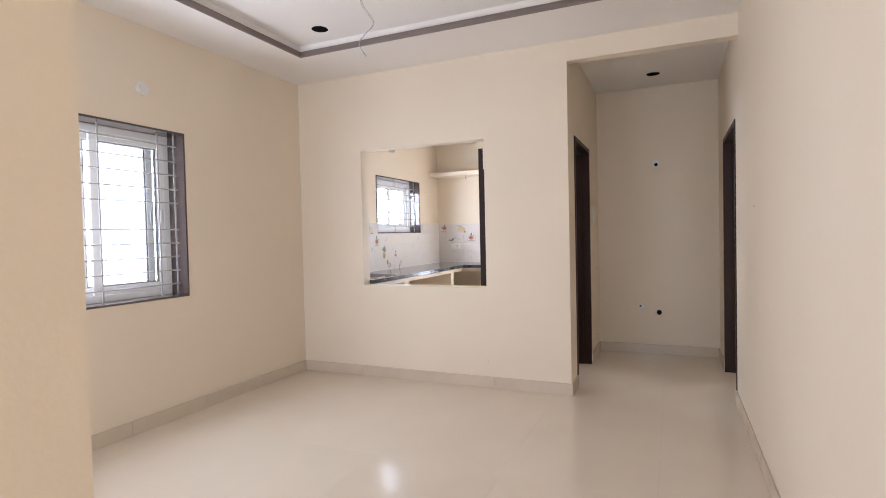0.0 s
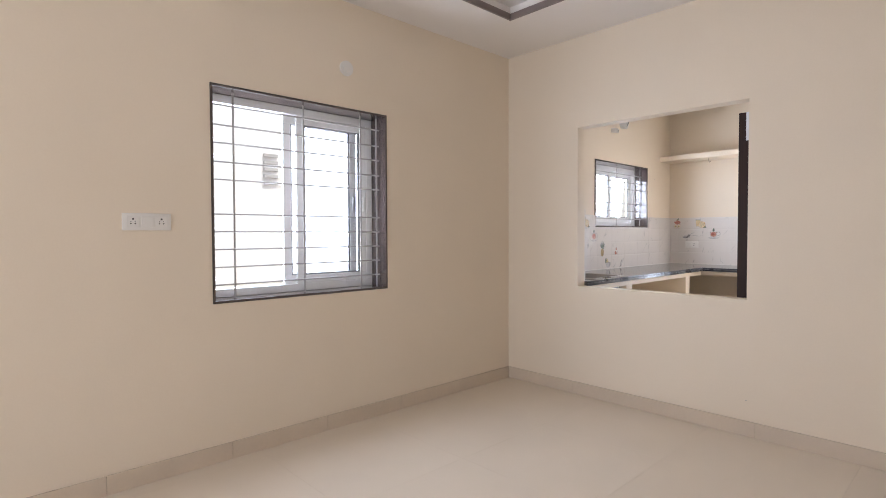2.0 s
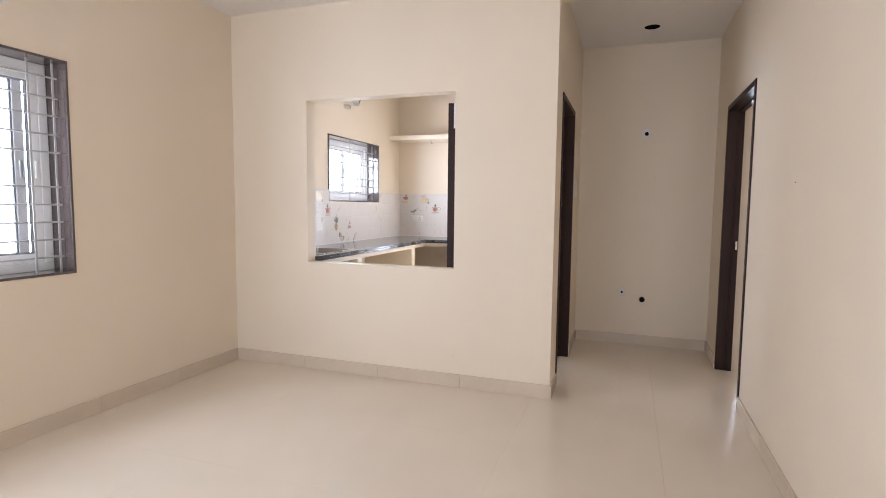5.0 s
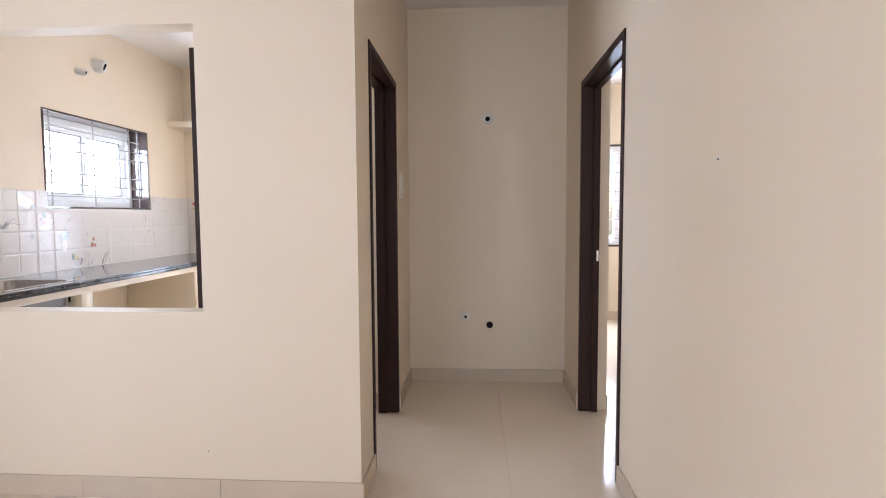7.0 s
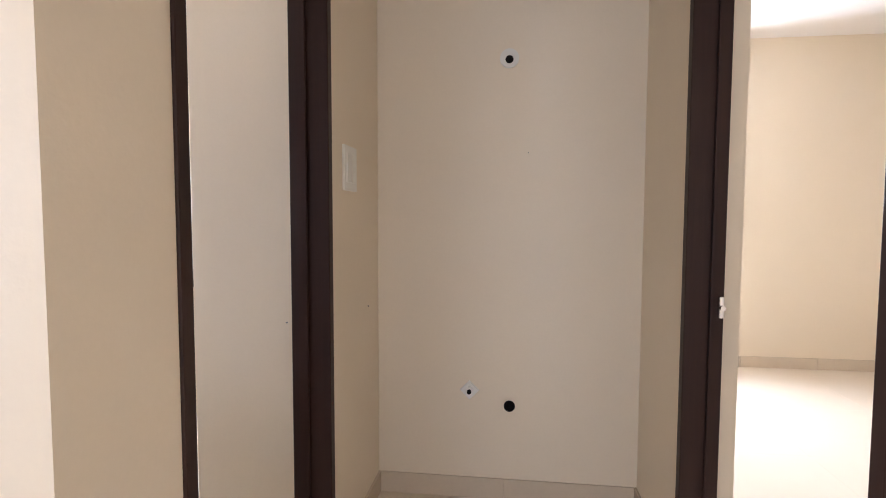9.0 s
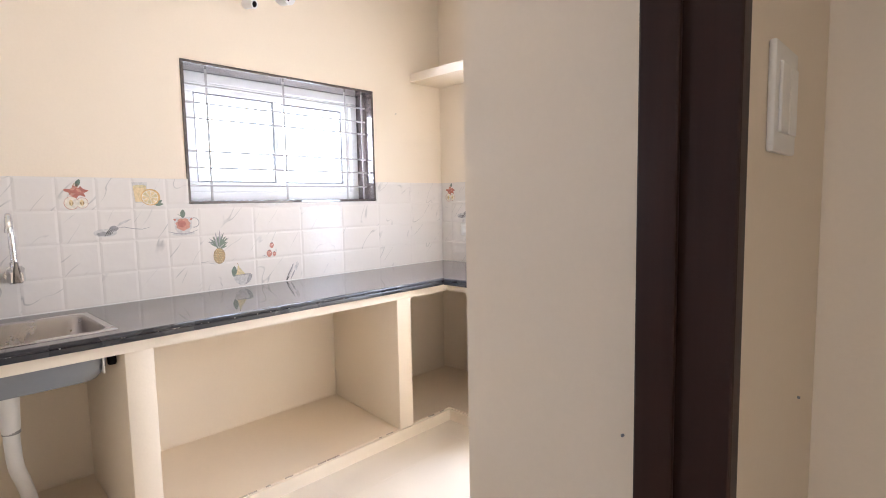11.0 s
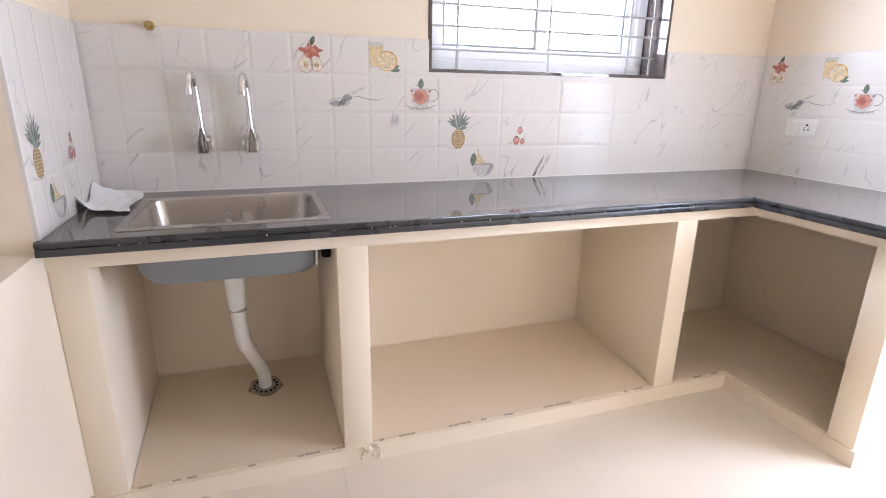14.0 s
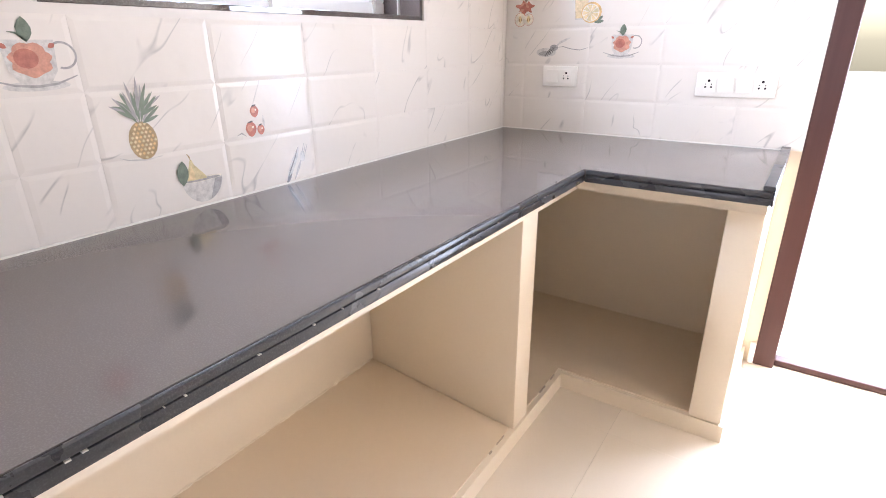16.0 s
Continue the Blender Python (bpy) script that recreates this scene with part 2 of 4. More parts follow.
def cells(xs, ys, z0, z1, keep):
    """One solid plate: the cells (i, j) of a grid for which keep() holds."""
    bm = bmesh.new()
    vs = {}

    def v(i, j, k):
        if (i, j, k) not in vs:
            vs[i, j, k] = bm.verts.new((xs[i], ys[j], (z0, z1)[k]))
        return vs[i, j, k]

    def full(i, j):
        return 0 <= i < len(xs) - 1 and 0 <= j < len(ys) - 1 and keep(i, j)

    for i in range(len(xs) - 1):
        for j in range(len(ys) - 1):
            if not full(i, j):
                continue
            for k in (0, 1):
                bm.faces.new([v(a, b, k) for a, b in ((i, j), (i + 1, j), (i + 1, j + 1), (i, j + 1))])
            for (di, dj), (a, b) in (((-1, 0), ((i, j), (i, j + 1))), ((1, 0), ((i + 1, j), (i + 1, j + 1))), ((0, -1), ((i, j), (i + 1, j))), ((0, 1), ((i, j + 1), (i + 1, j + 1)))):
                if not full(i + di, j + dj):
                    bm.faces.new((v(*a, 0), v(*b, 0), v(*b, 1), v(*a, 1)))
    bmesh.ops.recalc_face_normals(bm, faces=bm.faces)
    return bm


def add_cyl(bm, c, r, h, axis="z", seg=24, r2=None, mat=0):
    turn = {"z": Matrix(), "x": Matrix.Rotation(radians(90), 4, "Y"), "y": Matrix.Rotation(radians(90), 4, "X")}[axis]
    out = bmesh.ops.create_cone(bm, cap_ends=True, segments=seg, radius1=r, radius2=r if r2 is None else r2, depth=h, matrix=Matrix.Translation(c) @ turn)
    for f in set(f for v in out["verts"] for f in v.link_faces):
        f.material_index = mat
    return bm


def tube(bm, pts, r, seg=12, mat=0):
    """A round tube along points."""
    pts = [Vector(p) for p in pts]
    rings = []
    up = Vector((0.3, 0.2, 1))
    for i, p in enumerate(pts):
        d = (pts[min(i + 1, len(pts) - 1)] - pts[max(i - 1, 0)]).normalized()
        u = d.cross(up)
        if u.length < 0.05:
            u = d.cross(Vector((1, 0, 0)))
        u.normalize()
        w = d.cross(u)
        rad = r[i] if isinstance(r, (list, tuple)) else r
        rings.append([bm.verts.new(p + rad * (math.cos(a) * u + math.sin(a) * w)) for a in [2 * math.pi * k / seg for k in range(seg)]])
    for a, b in zip(rings, rings[1:]):
        for k in range(seg):
            f = bm.faces.new((a[k], a[(k + 1) % seg], b[(k + 1) % seg], b[k]))
            f.material_index = mat
    for ring in (rings[0], rings[-1]):
        bm.faces.new(ring).material_index = mat
    bmesh.ops.recalc_face_normals(bm, faces=bm.faces)
    return bm


def arc(points, n=8):
    """A smooth line through a few points."""
    ps = [Vector(p) for p in points]
    ps = [2 * ps[0] - ps[1]] + ps + [2 * ps[-1] - ps[-2]]
    out = []
    for i in range(1, len(ps) - 2):
        p0, p1, p2, p3 = ps[i - 1:i + 3]
        for k in range(n):
            t = k / n
            out.append(0.5 * (2 * p1 + (p2 - p0) * t + (2 * p0 - 5 * p1 + 4 * p2 - p3) * t * t + (3 * p1 - p0 - 3 * p2 + p3) * t ** 3))
    return out + [ps[-2]]


def thing(name, label, category, group="", at=(0, 0, 0)):
    ob = new(name)
    ob.location = at
    ob.empty_display_size = 0.05
    return tagged(ob, label, category, group)


def structure(name, bm, mat, label=""):
    return tagged(mesh_ob(name, bm, mat), label, kind="structure")


# ---- the plan ----
XL, XR = 2.65, 3.85            # passage walls
XJ = 2.53                      # kitchen side of the passage wall
YK, YN = 0.105, 3.233          # kitchen from front to back
XK = 0.055                     # kitchen window wall, plaster
XT = 0.070                     # face of the wall tiles
YE = 1.785                     # end of the passage
YS = -3.75                     # near wall of the living room
HC = 2.85                      # ceiling
H2 = 3.0
W1 = (-2.595, -1.367, 0.903, 2.143)
W2 = (1.367, 2.588, 1.364, 2.090)
OP = (0.71, 1.94, 0.870, 2.138)
DL = (0.282, 1.135, 2.147)
DR = (0.225, 1.216, 2.147)
DU = (1.302, 2.095, 2.12)


def holed_x(x0, x1, y0, y1, hole, top=H2):
    """A wall across x with a hole (y0, y1, z0, z1)."""
    a, b, c, d = hole
    items = [((x0, y0, 0), (x1, a, top)), ((x0, b, 0), (x1, y1, top)), ((x0, a, d), (x1, b, top))]
    if c > 0:
        items.append(((x0, a, 0), (x1, b, c)))
    return boxes(*items)


def holed_y(y0, y1, x0, x1, hole, top=H2):
    a, b, c, d = hole
    items = [((x0, y0, 0), (a, y1, top)), ((b, y0, 0), (x1, y1, top)), ((a, y0, d), (b, y1, top))]
    if c > 0:
        items.append(((a, y0, 0), (b, y1, c)))
    return boxes(*items)


structure("wall_living_window", holed_x(-0.23, 0, -7.62, 0.0, W1), M_WALL, "cream painted wall with a barred window")
structure("wall_kitchen_window", holed_x(-0.23, XK, 0.0, 3.425, W2), M_WALL, "cream painted kitchen wall with a barred window")
structure("wall_serving_hatch", holed_y(0, YK, XK, XL, OP), M_WALL, "cream painted wall with an open serving hatch")
structure("wall_passage", holed_x(XJ, XL, YK, YE, (DL[0], DL[1], 0, DL[2])), M_WALL, "cream painted passage wall with a doorway")
structure("wall_kitchen_stub", boxes(((2.10, 1.182, 0), (XJ, 1.30, H2)), ((2.10, 1.30, 0), (2.21, YN, H2))), M_WALL, "cream painted wall behind the kitchen door")
structure("wall_passage_end", box((XJ, YE, 0), (XR, 1.9, H2)), M_WALL, "cream painted blank wall")
structure("wall_right", holed_x(XR, 4.03, -7.62, 4.6, (DR[0], DR[1], 0, DR[2])), M_WALL, "cream painted long wall with a doorway")
structure("beam_passage", box((XL, 0, 2.69), (XR, YK, H2)), M_WALL, "cream painted beam over the passage")
structure("wall_kitchen_back", holed_y(YN, 3.425, XK, 2.25, (DU[0], DU[1], 0, DU[2])), M_WALL, "cream painted kitchen wall with a back door")
# Only its corner is known; kept narrow so the added fill passes.
structure("wall_pier", box((2.05, -3.95, 0), (2.56, YS, H2)), M_WALL, "cream painted wall pier in the hall")
# Unseen end wall, opened wide to let the added fill in.
structure("wall_unseen_opening", holed_y(-7.62, -7.5, 0, XR, (0.35, 3.55, 0, 2.35)), M_WALL, "unseen cream wall with an added opening for daylight")
structure("wall_room_back", holed_y(4.29, 4.45, 4.03, 7.2, (4.2, 4.965, 0.90, 2.14)), M_WALL, "cream painted bedroom wall with a window")
structure("wall_room_side", boxes(((7.2, -1.2, 0), (7.32, 4.45, H2)), ((4.03, -1.2, 0), (7.2, -1.08, H2))), M_WALL, "cream painted bedroom wall")

# ceilings
TX0, TX1, TY0, TY1 = 0.578, 3.27, -3.15, -0.683
structure("ceiling_living", cells([0, TX0, TX1, XR], [-7.5, TY0, TY1, 0], HC, 2.925, lambda i, j: (i, j) != (1, 1)), M_CEIL, "white plaster ceiling round a tray")
structure("ceiling_tray", box((0, -7.5, 2.925), (XR, 0, H2)), M_CEIL, "white plaster bottom of the ceiling tray")
structure("ceiling_step", box((1.36, -2.55, 2.897), (2.49, -1.27, 2.925), 0.004), M_CEIL, "white plaster step in the ceiling tray")
structure("ceiling_passage", box((XL, YK, HC), (XR, YE, H2)), M_CEIL, "white plaster passage ceiling")
structure("ceiling_kitchen", box((XK, YK, 2.86), (XJ, YN, H2)), M_CEIL, "white plaster kitchen ceiling")
structure("ceiling_room", box((4.03, -1.08, 2.86), (7.2, 4.29, H2)), M_CEIL, "white plaster bedroom ceiling")
# Unseen; blocks the sky, cut short so sun reaches the back door.
structure("unseen_roof", boxes(((-0.30, -7.7, 3.004), (4.03, 3.44, 3.14)), ((4.03, -1.3, 3.004), (7.4, 4.5, 3.14))), M_CEIL, "unseen roof slab added to keep the sky out")

mould = thing("ceiling_moulding", "brown painted moulding round the ceiling tray", "moulding")
for a, b, c in (((TX0, TY1 - 0.022, 0), (TX1, TY1 - 0.002, 0), "y"), ((TX0, TY0 + 0.002, 0), (TX1, TY0 + 0.022, 0), "y"),
                ((TX0 + 0.002, TY0 + 0.024, 0), (TX0 + 0.022, TY1 - 0.024, 0), "x"), ((TX1 - 0.022, TY0 + 0.024, 0), (TX1 - 0.002, TY1 - 0.024, 0), "x")):
    bm = bmesh.new()
    add_box(bm, (a[0], a[1], HC - 0.026), (b[0], b[1], HC + 0.022), 0.008)
    part("moulding_strip", bm, M_MOULD, mould, smooth=True)

structure("ceiling_panel", box((1.44, -2.47, 2.886), (2.41, -1.35, 2.897), 0.003), M_MOULD, "brown painted panel in the middle of the tray")


# ---- windows ----
def window(name, wall_x, out_x, y0, y1, z0, z1, bars, label, mullion):
    """A sliding window at the outer side of a granite-lined reveal, behind a grille. mullion: where the two sashes begin and end (0: at the frame) and which one runs inside."""
    w = tagged(thing(name, label, "window"), kind="structure")
    t = 0.015
    e = wall_x + 0.006
    for nm, a, b in (("reveal_sill", (out_x, y0, z0), (e, y1, z0 + t)), ("reveal_head", (out_x, y0, z1 - t), (e, y1, z1)),
                     ("reveal_side", (out_x, y0, z0 + t), (e, y0 + t, z1 - t)), ("reveal_side", (out_x, y1 - t, z0 + t), (e, y1, z1 - t))):
        part(nm, box(a, b, 0.002), M_GRANW, w, "dark polished granite lining")
    a0, a1, b0, b1 = y0 + t, y1 - t, z0 + t, z1 - t
    fx = out_x + 0.005
    f = 0.05
    part("window_frame", boxes(((fx, a0, b0), (fx + 0.06, a1, b0 + f)), ((fx, a0, b1 - f), (fx + 0.06, a1, b1)),
         ((fx, a0, b0 + f), (fx + 0.06, a0 + f, b1 - f)), ((fx, a1 - f, b0 + f), (fx + 0.06, a1, b1 - f)), bevel=0.004), M_UPVC, w, "white plastic outer frame")
    s = 0.055
    lo, hi = b0 + f, b1 - f
    inner = mullion[4]
    for k, (p, q) in enumerate(((mullion[0] or a0 + f, mullion[1] or a1 - f), (mullion[2] or a0 + f, mullion[3] or a1 - f))):
        dx = 0.034 if k == inner else 0.008
        sash = part("sash", boxes(((fx + dx, p, lo), (fx + dx + 0.024, q, lo + s)), ((fx + dx, p, hi - s), (fx + dx + 0.024, q, hi)),
                    ((fx + dx, p, lo + s), (fx + dx + 0.024, p + s, hi - s)), ((fx + dx, q - s, lo + s), (fx + dx + 0.024, q, hi - s)), bevel=0.004), M_UPVC, w, "white plastic sliding sash")
        part("glazing_bead", boxes(((fx + dx + 0.004, p + s, lo + s), (fx + dx + 0.018, q - s, lo + s + 0.010)), ((fx + dx + 0.004, p + s, hi - s - 0.010), (fx + dx + 0.018, q - s, hi - s)),
             ((fx + dx + 0.004, p + s, lo + s + 0.010), (fx + dx + 0.018, p + s + 0.010, hi - s - 0.010)), ((fx + dx + 0.004, q - s - 0.010, lo + s + 0.010), (fx + dx + 0.018, q - s, hi - s - 0.010))), M_GASKET, sash, "grey rubber glazing bead")
        g = part("pane", box((fx + dx + 0.010, p + s + 0.01, lo + s + 0.01), (fx + dx + 0.014, q - s - 0.01, hi - s - 0.01)), M_GLASS, sash)
        g.visible_shadow = False
        part("latch", box((fx + dx + 0.0245, q - 0.037, (lo + hi) / 2 - 0.06), (fx + dx + 0.036, q - 0.018, (lo + hi) / 2 + 0.04), 0.004), M_UPVC, sash, smooth=True)
    gx = wall_x - 0.07
    rows_z, cols_y = bars
    for u in rows_z:
        z = z0 + t + (z1 - z0 - 2 * t) * u
        bm = bmesh.new()
        add_cyl(bm, (gx, (y0 + y1) / 2, z), 0.0052, y1 - y0 - 2 * t, "y", 8)
        part("grille_bar", bm, M_BAR, w, smooth=True)
    for u in cols_y:
        y = y0 + t + (y1 - y0 - 2 * t) * u
        bm = bmesh.new()
        add_box(bm, (gx - 0.010, y - 0.006, z0 + t), (gx - 0.005, y + 0.006, z1 - t), 0.001)
        part("grille_upright", bm, M_BAR, w)
    return w


window("window_1", 0.0, -0.225, *W1, ((0.07, 0.155, 0.24, 0.325, 0.41, 0.575, 0.66, 0.75, 0.835, 0.93), (0.012, 0.12, 0.5, 0.87, 0.985)),
       "half-open sliding window behind white grille in dark granite surround", (-2.068, -1.50, -1.985, 0, 1))
window("window_2", XK, -0.17, *W2, ((0.12, 0.255, 0.38, 0.625, 0.74, 0.87), (0.012, 0.12, 0.5, 0.87, 0.985)),
       "kitchen sliding window behind white grille in dark granite", (0, 2.012, 1.957, 0, 0))


def room_window():
    w = tagged(thing("window_3", "bedroom sliding window behind white grille in dark granite", "window"), kind="structure")
    x0, x1, z0, z1, y = 4.2, 4.965, 0.90, 2.14, 4.285
    for nm, a, b in (("reveal_sill", (x0, y, z0), (x1, y + 0.16, z0 + 0.022)), ("reveal_head", (x0, y, z1 - 0.022), (x1, y + 0.16, z1)),
                     ("reveal_side", (x0, y, z0 + 0.022), (x0 + 0.022, y + 0.16, z1 - 0.022)), ("reveal_side", (x1 - 0.022, y, z0 + 0.022), (x1, y + 0.16, z1 - 0.022))):
        part(nm, box(a, b), M_GRANW, w)
    for a, b in ((x0 + 0.022, 4.60), (4.56, x1 - 0.022)):
        part("sash", boxes(((a, y + 0.10, z0 + 0.022), (b, y + 0.14, z0 + 0.09)), ((a, y + 0.10, z1 - 0.09), (b, y + 0.14, z1 - 0.022)),
             ((a, y + 0.10, z0 + 0.09), (a + 0.07, y + 0.14, z1 - 0.09)), ((b - 0.07, y + 0.10, z0 + 0.09), (b, y + 0.14, z1 - 0.09))), M_UPVC, w, "white plastic sliding sash")
    for u in range(10):
        bm = bmesh.new()
        add_cyl(bm, ((x0 + x1) / 2, y + 0.05, z0 + 0.1 + u * 0.115), 0.0042, x1 - x0 - 0.044, "x", 8)
        part("grille_bar", bm, M_BAR, w)


room_window()


# ---- doors ----
def door_frame_x(name, x0, x1, y0, y1, top, label, mat=M_WOOD):
    """A wooden frame in a wall across x: jambs with a stepped rebate, and a head."""
    d = tagged(thing(name, label, "door frame"), kind="structure")
    w, k = 0.040, x1 - 0.075
    if x0 > XL + 0.5:
        x0, x1, k = x1, x0, x0 + 0.075
    for a, b, s in ((y0, y0 + w, 1), (y1 - w, y1, -1)):
        q = b if s > 0 else a
        part("jamb", boxes(((x0, a, 0.0), (x1, b, top - w)), ((x0, q, 0.0), (k, q + s * 0.013, top - w)), bevel=0.004), mat, d)
    part("head", boxes(((x0, y0, top - w), (x1, y1, top)), ((x0, y0 + w, top - w - 0.013), (k, y1 - w, top - w)), bevel=0.004), mat, d)
    return d


door_frame_x("door_1", XJ - 0.006, XL + 0.008, DL[0], DL[1], DL[2], "dark brown wooden frame of the kitchen doorway")
door2 = door_frame_x("door_2", XR - 0.008, XR + 0.11, DR[0], DR[1], DR[2], "dark brown wooden frame of the bedroom doorway")
bm = bmesh.new()
add_box(bm, (XR + 0.085, DR[1] - 0.082, 1.00), (XR + 0.10, DR[1] - 0.0595, 1.07), 0.003)
add_cyl(bm, (XR + 0.092, DR[1] - 0.085, 1.035), 0.008, 0.02, "y", 12)
part("latch_plate", bm, M_CHROME, door2, "chrome latch keep")

part("plaster_patch", box((XL, DL[1], 0.0), (XL + 0.010, DL[1] + 0.028, 0.115), 0.004), M_CEIL, bpy.data.objects["door_1"], "rough white plaster patch")
part("plaster_patch", box((XR - 0.010, DR[1], 0.0), (XR, DR[1] + 0.03, 0.12), 0.004), M_CEIL, door2, "rough white plaster patch")

leaf = tagged(thing("door_leaf", "dark brown wooden kitchen door standing open against wall", "door"), kind="structure")
part("leaf", box((1.835, 0.150, 0.012), (2.522, 0.184, 2.085), 0.003), M_WOOD, leaf)
part("sticker", box((1.880, 0.1485, 1.90), (1.935, 0.150, 2.085)), M_PAPER, leaf, "white paper sticker")
bm = bmesh.new()
add_cyl(bm, (1.895, 0.205, 1.02), 0.011, 0.04, "y", 16)
tube(bm, arc([(1.895, 0.222, 1.02), (1.93, 0.228, 1.02), (2.0, 0.226, 1.018)], 4), 0.008)
part("handle", bm, M_CHROME, leaf, "chrome lever handle", smooth=True)
for z in (0.25, 1.05, 1.85):
    bm = bmesh.new()
    add_cyl(bm, (2.528, 0.190, z), 0.006, 0.09, "z", 12)
    part("hinge", bm, M_CHROME, leaf, smooth=True)

back = tagged(thing("door_3", "reddish brown wooden frame of the open back door", "door frame"), kind="structure")
for a, b in ((DU[0], DU[0] + 0.075), (DU[1] - 0.075, DU[1])):
    part("jamb", box((a, YN - 0.012, 0.0), (b, YN + 0.11, DU[2] - 0.07), 0.004), M_WOODR, back)
part("head", box((DU[0], YN - 0.012, DU[2] - 0.07), (DU[1], YN + 0.11, DU[2]), 0.004), M_WOODR, back)
part("plaster_patch", box((DU[0] - 0.022, YN - 0.018, 0.0), (DU[0], YN - 0.001, 0.10), 0.006), M_CEIL, back, "rough white plaster patch")
part("threshold", box((DU[0] + 0.075, YN + 0.02, 0.0), (DU[1] - 0.075, YN + 0.075, 0.028), 0.004), M_WOODR, back)

# ---- skirting ----
SK, ST = 0.098, 0.012


def skirting(x0, y0, x1, y1):
    """Tile skirting in lengths, each butted to the next with a hairline."""
    n = max(1, round(math.hypot(x1 - x0, y1 - y0) / 0.6))
    dx, dy = (x1 - x0) / n, (y1 - y0) / n
    for i in range(n):
        a = (x0 + dx * i, y0 + dy * i)
        b = (a[0] + dx, a[1] + dy)
        g = 0.0006
        if abs(dx) > abs(dy):
            yy = (a[1], a[1] + ST)
            part("skirting_tile", box((min(a[0], b[0]) + g, yy[0], 0), (max(a[0], b[0]) - g, yy[1], SK), 0.002), M_BASE, SKIRT)
        else:
            part("skirting_tile", box((a[0], min(a[1], b[1]) + g, 0), (a[0] + ST, max(a[1], b[1]) - g, SK), 0.002), M_BASE, SKIRT)


SKIRT = tagged(thing("baseboard", "cream tile skirting along the walls", "skirting"), kind="structure")
skirting(0, -7.5, 0, 0)
skirting(ST, -ST, XL + ST, -ST)
skirting(XL, 0, XL, DL[0])
skirting(XL, DL[1] + 0.028, XL, YE)
skirting(XL + ST, YE - ST, XR - ST, YE - ST)
skirting(XR - ST, -7.5, XR - ST, DR[0])
skirting(XR - ST, DR[1] + 0.03, XR - ST, YE)
skirting(2.05, YS, 2.56, YS)
skirting(2.56, -3.95, 2.56, YS + ST)
skirting(2.10, 1.182 - ST, XJ, 1.182 - ST)
skirting(0.70, YK, 1.83, YK)
skirting(2.10 - ST, 1.182, 2.10 - ST, YN)
skirting(4.03, 4.29 - ST, 7.2, 4.29 - ST)
skirting(4.03, DR[1], 4.03, 4.27)

# ---- kitchen counter ----
CT, CB, AB = 0.905, 0.867, 0.815       # top of stone, underside, underside of the support slab
CX, CY, CE = 0.742, 2.52, 1.265        # front edges and end of the stone
FX, FY, FE = 0.686, 2.614, 1.252       # front of the masonry
PZ = 0.066
SX0, SX1, SY0, SY1 = 0.205, 0.666, 0.270, 0.864

masonry = thing("kitchen_counter_base", "cream plastered masonry counter base with open bays", "counter base")
part("plinth", cells([XK, FX, FE + 0.012], [YK, FY, YN], 0, PZ, lambda i, j: i == 0 or j == 1), M_WALL, masonry)
for y0, y1, lab in ((YK, 0.200, ""), (0.872, 0.973, ""), (2.213, 2.316, "")):
    part("partition", box((XK, y0, PZ), (FX - 0.006, y1, AB), 0.005), M_WALL, masonry, smooth=True)
part("partition", box((1.152, FY + 0.006, PZ), (FE, YN, AB), 0.005), M_WALL, masonry, smooth=True)
bm = cells([XK, SX0 + 0.02, SX1 - 0.02, FX, FE], [YK, SY0 + 0.02, SY1 - 0.02, FY, YN], AB, CB, lambda i, j: (i, j) != (1, 1) and (i < 3 or j == 3))
part("support_slab", bm, M_WALL, masonry)
BF, BB = PZ + 0.005, PZ + 0.062      # bay floor at the front and at the back wall


def bay_z(x):
    return BF + (BB - BF) * (FX - 0.02 - x) / (FX - 0.02 - XK)


def bay_floor(y0, y1):
    """A tiled screed wedge that rises towards the back wall."""
    bm = bmesh.new()
    lo = [bm.verts.new(p) for p in ((XK, y0, PZ), (FX - 0.02, y0, PZ), (FX - 0.02, y1, PZ), (XK, y1, PZ))]
    hi = [bm.verts.new((v.co.x, v.co.y, bay_z(v.co.x))) for v in lo]
    bm.faces.new(lo[::-1])
    bm.faces.new(hi)
    for k in range(4):
        bm.faces.new((lo[k], lo[(k + 1) % 4], hi[(k + 1) % 4], hi[k]))
    return bm


for y0, y1 in ((0.202, 0.870), (0.975, 2.211)):
    part("bay_floor", bay_floor(y0, y1), M_BAY, masonry, "cream tile bay floor")
    bm = bmesh.new()
    for k in range(int((y1 - y0) / 0.02)):
        r = random.uniform(0.003, 0.008)
        bmesh.ops.create_icosphere(bm, subdivisions=1, radius=r, matrix=Matrix.Translation((XK + 0.001, y0 + 0.01 + k * 0.02, BB - 0.001)) @ Matrix.Diagonal((1, 3, 1, 1)))
    tagged(part("mortar_fillet", bm, M_WALL, masonry, smooth=True), "uneven plaster fillet along bay floor", kind="stuff")
bm = cells([XK + 0.016, FX - 0.02, 1.150], [2.318, FY + 0.02, YN - 0.002], PZ, PZ + 0.005, lambda i, j: i == 0 or j == 1)
part("bay_floor", bm, M_BAY, masonry, "cream tile bay floor")
bm = bmesh.new()
for k in range(14):
    c = Vector((FX + random.uniform(-0.01, 0.012), 0.955 + random.uniform(-0.04, 0.045), PZ * random.uniform(0.35, 1.1)))
    bmesh.ops.create_icosphere(bm, subdivisions=1, radius=random.uniform(0.006, 0.018), matrix=Matrix.Translation(c))
part("plaster_blob", bm, M_WALL, masonry, "rough blob of white plaster", smooth=True)

